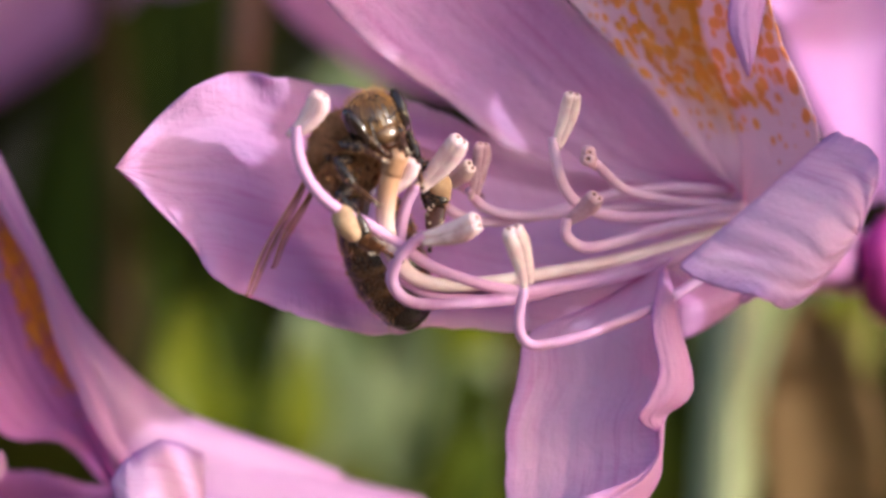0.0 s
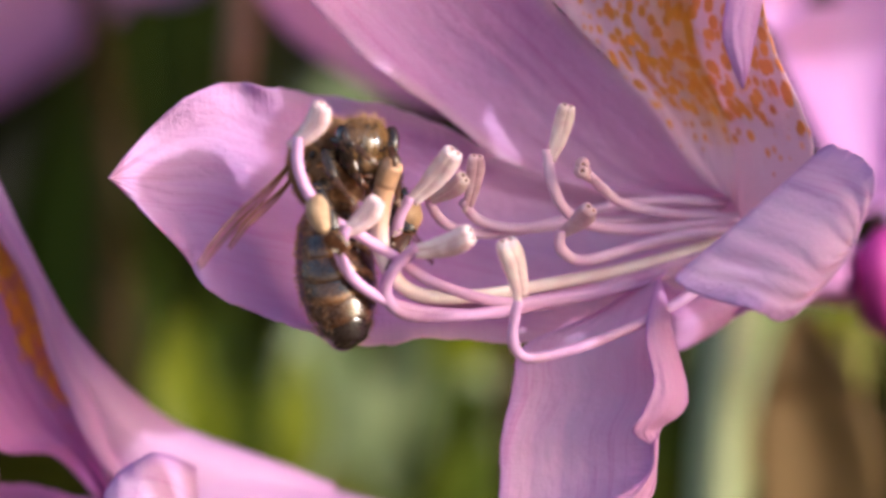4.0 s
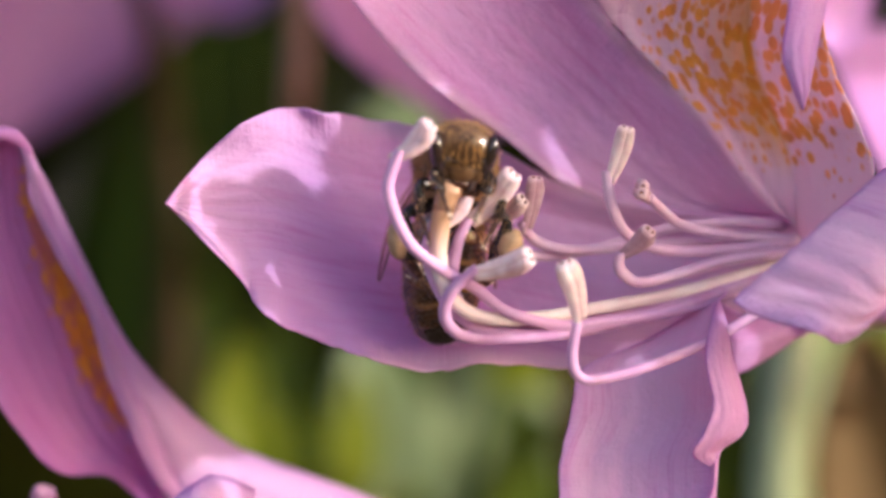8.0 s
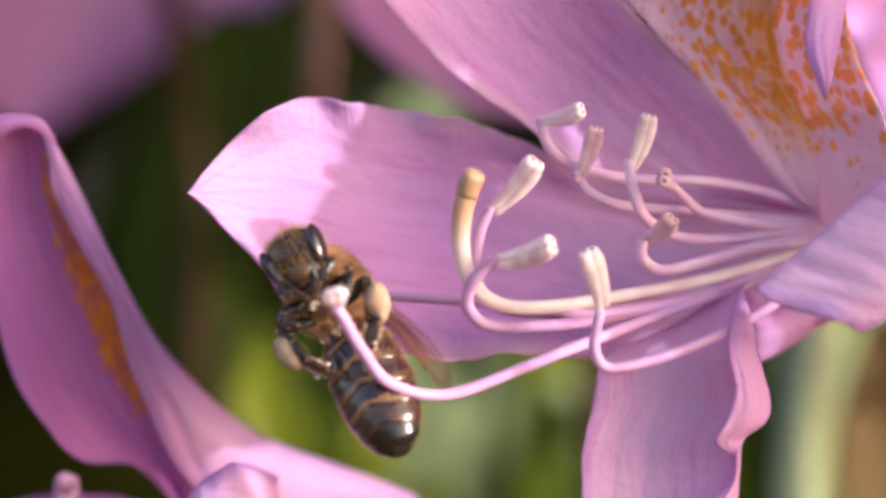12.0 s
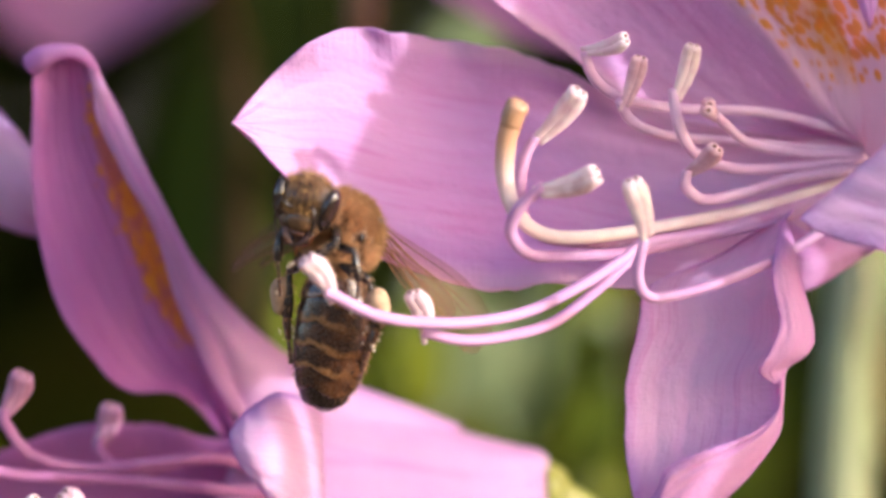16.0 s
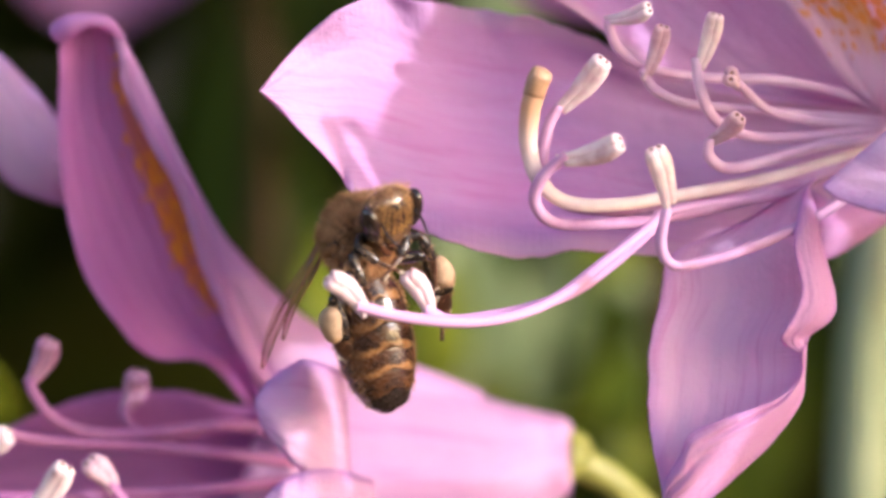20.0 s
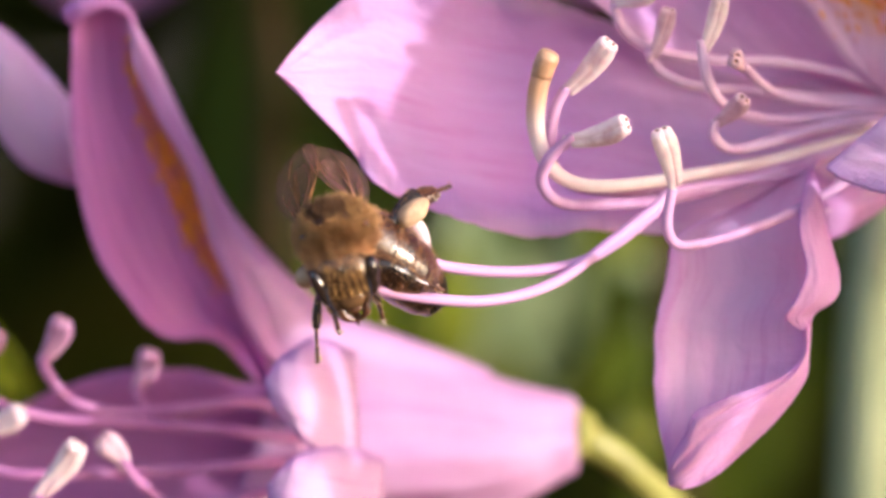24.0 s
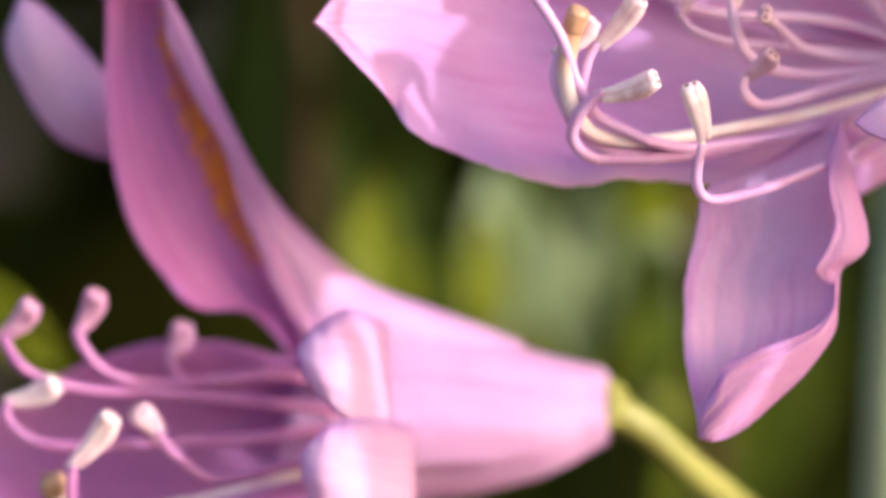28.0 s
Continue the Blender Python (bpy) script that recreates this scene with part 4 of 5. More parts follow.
part("fur", fur("fur", thorax_me, 15000, 0.55, hair_tan, 1, lambda c: c.z < 0.7 and not bald(c), width=0.014), thorax, "golden tan fur")
part("fur", fur("fur", thorax_me, 15000, 0.62, hair_mid, 4, lambda c: c.z > 0.45 and (c.z < 1.45 or abs(c.y) > 1.0), width=0.016, lay=(0, -0.2, 0)), thorax, "russet fur round the back")
part("fur", fur("fur", thorax_me, 3800, 0.72, hair_tan, 8, lambda c: c.y > 1.0 or abs(c.x) > 1.5 and c.z > -0.8 and not bald(c), width=0.013, lay=(0, 0.1, 0.1)), thorax, "long soft tan fur round the neck")
part("back_fur", fur("back_fur", thorax_me, 3200, 0.55, hair_brown, 3, lambda c: c.z > 1.25, width=0.014), thorax, "brown fur on the back")
for s in (-1, 1):
    part("flank_plate", ovoid("flank_plate", (0.12, 0.26, 0.24), bee_black, (s * 1.78, 0.55, -0.7), seg=12, rings=8), thorax, "shiny dark flank plate")
    part("wing_cap", ovoid("wing_cap", (0.3, 0.36, 0.24), bee_brown, (s * 1.62, 0.85, 0.95), seg=14, rings=8), thorax, "smooth brown wing cap")
part("shield", ovoid("shield", (1.2, 1.25, 0.3), bee_brown, (0, 0.1, 1.52), seg=22, rings=10), thorax, "bald shiny disc of the back")


def bent(me, angle, center):
    """Turn a mesh about y round a place, in degrees and mm."""
    m = Matrix.Translation(Vector(center) * MM) @ Matrix.Rotation(radians(angle), 4, "Y") @ Matrix.Translation(Vector(center) * -MM)
    me.transform(m)
    return me


# head: face along +y, crown along +z, narrowing to the jaws
HEAD_AT = Vector((0, 2.1, -1.5)) * MM
head_me = ovoid("head", (1.72, 1.05, 1.75), bee_face, rough=0.03, power=0.95)
for v in head_me.vertices:
    z = v.co.z / MM
    v.co.x *= 1.0 - 0.34 * max(0.0, -z / 1.75) ** 1.2
head = part("head", head_me, bee, "dark glossy head with large eyes", HEAD_AT)
part("fur", fur("fur", head_me, 1000, 0.19, hair_gold, 2, lambda c: c.y > 0.3 and -0.4 < c.z < 1.5 and abs(c.x) < 0.95, lay=(0, 0.0, -1.2), width=0.012), head, "short golden face fur")
part("fur", fur("fur", head_me, 1300, 0.42, hair_tan, 6, lambda c: c.y < -0.2 or c.z > 1.25, lay=(0, -0.2, 0.2), width=0.014), head, "tan fur behind the eyes")
for s in (-1, 1):
    eye = part("eye", bent(ovoid("eye", (0.46, 0.74, 1.24), bee_eye, (s * 1.36, 0.28, 0.12), seg=24, rings=16), s * 11, (s * 1.36, 0.28, 0.12)), head, "glossy dark brown compound eye")
    part("cheek", limb("cheek", [(s * 1.0, 0.55, -0.55), (s * 0.85, 0.6, -1.0), (s * 0.62, 0.62, -1.35)], [0.26, 0.30, 0.2], bee_face), head)
    part("mandible", limb("mandible", [(s * 0.72, 0.62, -1.25), (s * 0.55, 0.88, -1.7), (s * 0.12, 0.92, -2.0)], [0.26, 0.24, 0.12], bee_brown), head, "brown jaw")
for x, z in ((0, 1.15), (-0.24, 1.32), (0.24, 1.32)):
    part("ocellus", ovoid("ocellus", (0.11, 0.11, 0.11), bee_eye, (x, 0.80 - 0.3 * (z - 1.1), z), seg=10, rings=6), head, "small glossy simple eye")
part("clypeus", ovoid("clypeus", (0.74, 0.30, 0.60), bee_face, (0, 0.84, -0.72), seg=20, rings=12), head, "shiny amber brown face shield")
part("labrum", ovoid("labrum", (0.46, 0.2, 0.2), bee_brown, (0, 0.86, -1.36), seg=16, rings=8), head)
part("tongue", limb("tongue", [(0, 0.5, -1.6), (0, 0.62, -2.2), (0, 0.4, -2.7)], [0.24, 0.16, 0.07], bee_brown), head, "brown tongue sheath")
ANTENNAE = []
for s in (-1, 1):
    at = Vector((s * 0.28, 0.98, -0.08)) * MM
    an = part("antenna", limb("antenna", [(0, 0, 0), (s * 0.34, 0.36, 0.26), (s * 0.66, 0.52, 0.52)], [0.065, 0.05, 0.055], bee_black), head, "elbowed dark antenna", at)
    part("flagellum", limb("flagellum", [(s * 0.66, 0.52, 0.52), (s * 0.86, 0.58, 0.0), (s * 0.80, 0.48, -0.8), (s * 0.55, 0.35, -1.7)], [0.055, 0.065, 0.07, 0.065], bee_black), an)
    ANTENNAE.append((s, an, at))

# abdomen: overlapping rings, narrowing to the sting, along -y; the rings' hind margins form chevrons beneath
WAIST = Vector((0, -1.75, -0.1)) * MM
abdomen = part("abdomen", ovoid("abdomen", (0.8, 0.7, 0.8), bee_brown, (0, -0.2, 0)), bee, "glossy dark abdomen with amber chevrons", WAIST)
SEG = [(-0.3, 1.35), (-1.5, 2.12), (-2.85, 2.38), (-4.2, 2.46), (-5.4, 2.34), (-6.55, 1.98), (-7.5, 1.40), (-8.1, 0.40)]


def girth(y):
    for (y0, r0), (y1, r1) in zip(SEG, SEG[1:]):
        if y >= y1:
            f = (y - y0) / (y1 - y0)
            return r0 + (r1 - r0) * f
    return max(0.0, 0.30 * (1 - (SEG[-1][0] - y) / 0.3))


for k in range(6):
    y0, y1 = SEG[k][0], SEG[k + 1][0]
    verts, faces, uv, uv2 = [], [], [], []
    rows, seg = 14, 56
    for i in range(rows + 1):
        f = i / rows
        for j in range(seg + 1):
            w = 2 * math.pi * j / seg
            under = max(0.0, -math.sin(w)) ** 0.5
            side = abs(math.cos(w))
            hem = under * (0.55 - 0.95 * side) * (1.0 if k < 5 else 0.4)
            y = y0 + 0.1 + (y1 - 0.34 - y0 - 0.1) * f + hem * f ** 1.5
            r = girth(y) * 0.88 + 0.10 * f - 0.05 + (0.035 * math.sin(f * math.pi)) - (0.16 * (f - 0.93) / 0.07 if f > 0.93 else 0.0)
            r += 0.02 * noise.noise(Vector((w * 2, y * 1.5, k)))
            drop = -0.018 * y * y
            verts.append(Vector((r * math.cos(w), y, drop + r * 0.9 * math.sin(w))) * MM)
            uv.append((f, math.cos(w)))
            uv2.append((0.5 + 0.5 * math.sin(w), k / 5.0))
    n1 = seg + 1
    faces = [(i * n1 + j, i * n1 + j + 1, (i + 1) * n1 + j + 1, (i + 1) * n1 + j) for i in range(rows) for j in range(seg)]
    me = mesh("segment", verts, faces, belly_mat, True, uv, uv2)
    sg = part("segment", me, abdomen)
    part("fur", fur("fur", me, (800, 420, 300, 260, 200, 90)[k], 0.30, hair_tan if k < 2 else hair_pale, 30 + k, lambda c, y0=y0: abs(c.x) > girth(c.y) * 0.70 or c.z > 0.2, lay=(0, -1.3, 0), width=0.011), abdomen, "fine pale fringe")
tip = ovoid("sting_tip", (1.08, 1.05, 0.92), bee_gloss, (0, -7.15, -0.95), seg=24, rings=16)
part("sting_tip", tip, abdomen, "glossy black pointed tip")

# legs: hip, and the lengths of femur, tibia and foot
HIPS = {"front": ((0.55, 1.1, -1.5), 1.5, 1.3, 1.7), "middle": ((0.8, 0.15, -1.7), 1.75, 1.6, 1.9), "hind": ((0.95, -0.95, -1.5), 2.1, 2.5, 2.7)}


def shank(name, length, radii, mat, flat=1.0, bow=0.0):
    return tube(name, [Vector((0, 0, 0)), Vector((length * 0.35, bow, 0)) * MM, Vector((length * 0.7, bow, 0)) * MM, Vector((length, 0, 0)) * MM], radii, mat, steps=14, sides=10, flat=flat)


limbs = []
for kind, (hip, lf, lt, ls) in HIPS.items():
    for s in (-1, 1):
        big = kind == "hind"
        at = Vector((hip[0] * s, hip[1], hip[2])) * MM
        fm = shank("leg", lf, [0.22, 0.42, 0.42, 0.28] if big else [0.20, 0.36, 0.34, 0.22], bee_black, 0.75)
        lg = part("leg", fm, bee, "dark glossy " + kind + " leg", at)
        tm = shank("tibia", lt, [0.26, 0.50, 0.74, 0.70] if big else [0.20, 0.30, 0.32, 0.24], bee_black, 0.45 if big else 0.8)
        tibia = [part("tibia", tm, lg), part("bristles", fur("bristles", tm, 150 if big else 90, 0.34 if big else 0.22, hair_tan, 50, width=0.016, lay=(0.4, 0, 0)), lg)]
        vv, ff = tube_data([Vector((0, 0, 0)), Vector((ls * 0.25, 0, 0)) * MM, Vector((ls * 0.5, 0, 0)) * MM], [0.52, 0.56, 0.40] if big else [0.18, 0.19, 0.14], sides=10, steps=8, flat=0.4)
        for q in range(4):
            a, b = ls * (0.5 + 0.125 * q), ls * (0.5 + 0.125 * (q + 1))
            v, f = tube_data([Vector((a, 0, 0)) * MM, Vector((b * 0.99, 0, 0)) * MM], [0.09, 0.14], sides=8, steps=3, base=len(vv))
            vv, ff = vv + v, ff + f
        fo = mesh("tarsus", vv, ff, bee_brown)
        foot = [part("tarsus", fo, lg), part("bristles", fur("bristles", fo, 120 if big else 70, 0.2, hair_tan, 52, width=0.014, lay=(0.5, 0, 0)), lg)]
        if big:
            load = ovoid("pollen_load", (1.08, 0.66, 0.60), pollen_mat, (1.45, -0.40 * s, 0.12), rough=0.22, seed=s)
            tibia.append(part("pollen_load", load, lg, "cream pollen pellet"))
        r = random.Random(70 + len(limbs))
        vv, ff = [], []
        for q in range(16 if big else 5):
            c = Vector((r.uniform(0.05, 0.5) * ls if big else ls * r.uniform(0.8, 1.0), r.choice((-1, 1)) * r.uniform(0.3, 0.55) if big else r.gauss(0, 0.1), r.gauss(0.1, 0.12))) * MM
            a = r.uniform(0.05, 0.12) * MM
            n0 = len(vv)
            vv += [c + Vector(p) * a for p in ((1, 0, 0), (-1, 0, 0), (0, 1, 0), (0, -1, 0), (0, 0, 1), (0, 0, -1))]
            ff += [tuple(n0 + i for i in t) for t in ((0, 2, 4), (2, 1, 4), (1, 3, 4), (3, 0, 4), (2, 0, 5), (1, 2, 5), (3, 1, 5), (0, 3, 5))]
        foot.append(part("pollen_crumbs", mesh("pollen_crumbs", vv, ff, crumb_mat), lg, "white pollen crumbs"))
        limbs.append((kind, s, lg, at, tibia, foot))

WINGS = []
for kind, length, width, root in (("fore", 8.6, 2.9, (1.5, 0.5, 1.3)), ("hind", 6.0, 1.9, (1.5, -0.3, 1.2))):
    for s in (-1, 1):
        verts, faces = [], []
        n, mm_ = 20, 8
        for i in range(n + 1):
            f = i / n
            w = width * (0.18 + 0.82 * math.sin(math.pi * min(1.0, f * 0.72)) ** 1.2) * (1.0 if f < 0.86 else math.sqrt(max(0.0, 1 - ((f - 0.86) / 0.14) ** 2)) * 0.98 + 0.02)
            for j in range(mm_ + 1):
                q = j / mm_
                verts.append(Vector((s * (q * w - 0.25 * w), -f * length, 0.10 * math.sin(q * 9) + 0.12 * math.sin(f * 7))) * MM)
        faces = [(i * (mm_ + 1) + j, i * (mm_ + 1) + j + 1, (i + 1) * (mm_ + 1) + j + 1, (i + 1) * (mm_ + 1) + j) for i in range(n) for j in range(mm_)]
        wg = part("wing", mesh("wing", verts, faces, wing_mat), bee, "clear brownish " + kind + " wing", Vector((root[0] * s, root[1], root[2])) * MM)
        vv, ff = [], []
        for q0, q1, e in ((0.0, 0.02, 0.97), (0.25, 0.15, 0.9), (0.45, 0.55, 0.85), (0.7, 0.85, 0.6), (0.3, 0.8, 0.95)):
            pts = []
            for i in range(6):
                f = 0.02 + (e - 0.02) * i / 5
                q = q0 + (q1 - q0) * i / 5
                a = int(f * n)
                pts.append(verts[a * (mm_ + 1)].lerp(verts[a * (mm_ + 1) + mm_], q) + Vector((0, 0, 0.03 * MM)))
            v, f_ = tube_data(pts, [0.045, 0.035, 0.02], sides=5, steps=10, base=len(vv))
            vv += v
            ff += f_
        part("vein", mesh("vein", vv, ff, bee_band), wg, "brown wing veins")
        WINGS.append((kind, s, wg, Vector((root[0] * s, root[1], root[2])) * MM))


# fine hairs near the bases of the filaments
for k, ob in enumerate([o for o in main_flower.children if o.name.startswith("stamen")][2:6]):
    part("hairs", fur("hairs", ob.data, 160, 0.22, filament_pale, 90 + k, lambda c: -9.5 < c.x < -2.0, width=0.012, lay=(0, 0, 0)), ob, "fine pale hairs")


# ---- how things move ----
def bee_pose(u, v, d, lean, pitch, spin):
    """Thorax place; lean: clockwise in the view; pitch: from head up (0) over towards the viewer; spin: about its own length."""
    r = Matrix.Rotation(radians(lean), 4, "Y") @ Matrix.Rotation(radians(pitch), 4, "X") @ Matrix.Rotation(radians(spin), 4, "Z")
    base = Matrix(((-1, 0, 0, 0), (0, 0, 1, 0), (0, 1, 0, 0), (0, 0, 0, 1)))
    return Matrix.Translation(P(u, v, d)) @ r @ base


BEE = [
    (0, 736, 338, 0.4, -16, 12, 28), (0.5, 733, 336, 0.4, -18, 14, 28), (1, 742, 330, 0.4, -16, 16, 28), (1.5, 730, 317, 0.4, -20, 8, 34),
    (2, 721, 352, 0.4, 1, 0, 40), (2.5, 707, 331, 0.4, 2, 0, 39), (3, 713, 327, 0.4, 2, 0, 38), (3.5, 704, 325, 0.4, 1, 0, 37),
    (5.5, 755, 379, 0.4, -15, 0, 31), (6, 752, 366, 0.4, -28, 0, 30), (6.5, 774, 330, 0.4, -24, 0, 28), (7, 749, 356, 0.4, -15, 0, 26),
    (7.5, 729, 366, 0.4, -13, 16, 17), (8, 829, 308, 0.4, 8, 31, 8), (8.5, 744, 299, 0.4, -7, 34, 6), (9, 665, 379, 0.2, -11, 36, 4),
    (9.5, 698, 410, 0.2, 8, 32, 4), (10, 669, 419, 0.2, 1, 33, 3), (10.5, 656, 444, 0.2, 3, 38, 0), (11, 631, 479, 0.2, -8, 42, -4),
    (11.5, 614, 492, 0.2, -17, 26, -9), (12, 561, 543, 0.2, -30, 1, -14), (12.5, 527, 471, 0.2, -20, 3, -14), (14.5, 527, 537, 0.2, 4, 11, -16),
    (15, 525, 537, 0.2, 8, 14, -16), (15.5, 488, 544, 0.2, 9, 18, -27), (16, 507, 564, 0.2, 4, 23, -32), (16.5, 524, 523, 0.2, 7, 20, -36),
    (17, 492, 559, 0.2, 2, 18, -40), (17.5, 468, 554, 0.2, -1, 20, -40), (18, 465, 564, 0.2, 3, 21, -38), (18.5, 512, 564, 0.2, 14, 27, -28),
    (19, 489, 608, 0.2, 11, 32, -18), (19.5, 502, 612, 0.2, 11, 29, 5), (20, 497, 626, 0.2, -2, 26, 28), (20.5, 519, 606, 0.2, -2, 26, 42),
    (21, 516, 594, 0.2, -2, 25, 55), (21.5, 525, 604, 0.2, 4, 27, 55), (22.3, 512, 672, -1, 0, 55, 0), (22.9, 463, 668, -4, -4, 95, 0),
    (23.5, 430, 655, -6, -6, 118, 0), (24, 437, 662, -6, -14, 118, 0), (24.5, 416, 668, -6, -16, 118, 0), (25, 412, 648, -6, -18, 118, 0),
    (25.5, 393, 650, -6, -16, 118, 0), (25.8, 393, 686, -6, -12, 140, 0), (26, 384, 819, -6, -8, 165, 0), (26.1, 352, 810, -6, -10, 168, 0),
    (26.2, 372, 827, -6, -30, 168, 0), (26.3, 340, 916, -5, -45, 165, 0), (26.4, 236, 1077, -5, -60, 160, 0), (26.5, 132, 1309, -5, -70, 150, 0),
    (26.8, -513, 1967, 10, -70, 150, 0), (27.4, -1756, 2900, 60, -60, 120, 0), (28, -2900, 3359, 120, -60, 100, 0),
]
# head: turn to its sides, nod, and its place before the thorax
HEAD = [
    (0, 0, -80, -0.6, 1.74, -2.5), (0.5, 0, -84, -0.55, 1.72, -2.5), (1, 0, -88, -0.5, 1.69, -2.5), (1.5, -4, -91, -0.43, 1.47, -2.5), (2, -8, -95, -0.37, 1.24, -2.5),
    (2.5, -8, -92, -0.25, 1.15, -2.5), (3, -8, -90, -0.13, 1.05, -2.5), (3.5, -7, -92, -0.19, 0.91, -2.5), (5.5, -1, -98, -0.43, 0.34, -2.5), (6, 0, -100, -0.49, 0.2, -2.5),
    (6.5, 0, -100, -0.29, 0.2, -2.5), (7, 0, -100, -0.09, 0.2, -2.5), (7.5, 0, -92, -0.01, 1.19, -2.1), (8, 0, -85, 0.07, 2.17, -1.7), (8.5, 0, -95, -0.16, 1.26, -1.7),
    (9, -1, -105, -0.39, 0.36, -1.7), (9.5, -1, -95, -0.24, 1.33, -1.7), (10, -2, -85, -0.09, 2.3, -1.7), (10.5, -2, -84, -0.04, 2.3, -1.7), (11, -2, -82, 0, 2.3, -1.7),
    (11.5, -3, -81, 0.02, 2.3, -1.7), (12, -3, -80, 0.03, 2.3, -1.7), (12.5, -2, -80, 0.11, 2.3, -1.7), (14.5, 0, -80, 0.42, 2.3, -1.7), (15, 0, -80, 0.5, 2.3, -1.7),
    (15.5, 5, -79, 0.54, 2.3, -2.1), (16, 10, -78, 0.59, 2.3, -2.5), (16.5, 0, -76, 0.8, 1.43, -2.5), (17, -8, -75, 0.8, 0.56, -2.5), (17.5, 0, -78, 0.8, 0.8, -2.5),
    (18, 14, -80, 0.8, 1.05, -2.5), (18.5, 18, -82, 0.42, 1.67, -2.5), (19, 22, -85, 0.49, 2.3, -2.5), (19.5, 12, -92, 0.04, 2.3, -2.5), (20, 10, -108, -0.41, 2.3, -2.5),
    (20.5, 15, -95, -0.51, 1.88, -2.5), (21, 20, -80, -0.6, 1.46, -2.5), (21.5, 22, -85, -0.46, 1.05, -2.5), (22.6, 0, -40, 0, 2.1, -1.5), (23.5, 0, -8, 0, 2.1, -1.5),
    (25.6, 8, -5, 0, 2.1, -1.5), (26, 0, -30, 0, 2.1, -1.5), (28, 0, -30, 0, 2.1, -1.5),
]
# abdomen: bend to its sides, down, and turn
BEND = [(0, 0, 0, 0), (8, 0, 4, 0), (9, 0, 22, 0), (12.5, 0, 14, 0), (15, 0, 6, 0), (16.5, -3, 0, 0), (18.5, -3, 2, 0), (20, 0, 8, 0), (21.5, 0, 4, 0), (23.5, -60, 0, -30), (24, -84, 0, -49), (25.5, -84, 0, -49), (25.9, -10, 0, 0), (26.1, 0, 0, 0), (28, 0, 0, 0)]
# legs: ways of femur, tibia and foot, for the side of +x
STANCE = {
    "cling": {"front": ((0.75, 0.1, -0.65), (-0.35, -0.2, -0.9), (-0.35, -0.6, -0.7)), "middle": ((0.85, 0.3, -0.45), (-0.1, -0.9, -0.4), (-0.4, -0.75, -0.5)), "hind": ((0.85, -0.12, -0.5), (-0.1, -0.95, -0.2), (-0.6, -0.7, -0.3))},
    "hug": {"front": ((0.8, 0.25, -0.5), (-0.75, -0.45, -0.5), (-0.6, -0.7, -0.3)), "middle": ((0.85, 0.1, -0.5), (-0.5, -0.6, -0.5), (-0.6, -0.75, -0.2)), "hind": ((0.85, 0.3, -0.3), (-0.25, -0.9, -0.3), (-0.65, -0.7, -0.2))},
    "hang": {"front": ((0.5, -0.1, -0.6), (-0.55, -0.55, -0.4), (-0.75, -0.45, -0.3)), "middle": ((0.9, 0.2, -0.35), (0.35, -0.9, -0.15), (0.0, -1.0, -0.1)), "hind": ((0.8, -0.1, -0.05), (0.3, -0.92, -0.1), (-0.15, -0.98, -0.2)),
             "middle_tucked": ((0.6, 0.2, -0.6), (-0.2, -0.9, -0.35), (-0.3, -0.9, -0.2)), "hind_tucked": ((0.5, -0.5, 0.1), (-0.05, -0.98, -0.1), (-0.3, -0.9, -0.2))},
    "walk": {"front": ((0.35, -0.1, -0.9), (0.1, -0.3, -0.9), (0.0, -0.3, -0.9)), "middle": ((0.95, 0.2, -0.3), (0.6, -0.2, -0.75), (0.6, -0.1, -0.6)), "hind": ((0.85, -0.4, 0.25), (0.75, -0.6, 0.1), (0.6, -0.7, -0.3)),
             "middle_tucked": ((0.6, 0.2, -0.8), (0.3, 0.3, -0.9), (0.2, 0.4, -0.9)), "hind_tucked": ((0.4, -0.5, -0.75), (0.1, -0.9, -0.4), (0.0, -0.9, -0.3))}}
STRIDE = [(0, "cling"), (8.4, "cling"), (9, "hug"), (12.6, "hug"), (14.3, "hang"), (21.7, "hang"), (23.2, "walk"), (28, "walk")]


def bone(p, way):
    """Pose at p with x along way and z towards the underside."""
    z = Vector((0, 0, -1)) if abs(way.z) < 0.95 else Vector((0, 1, 0))
    z = (z - way * z.dot(way)).normalized()
    return Matrix.Translation(p) @ Matrix((way, z.cross(way), z)).transposed().to_4x4()


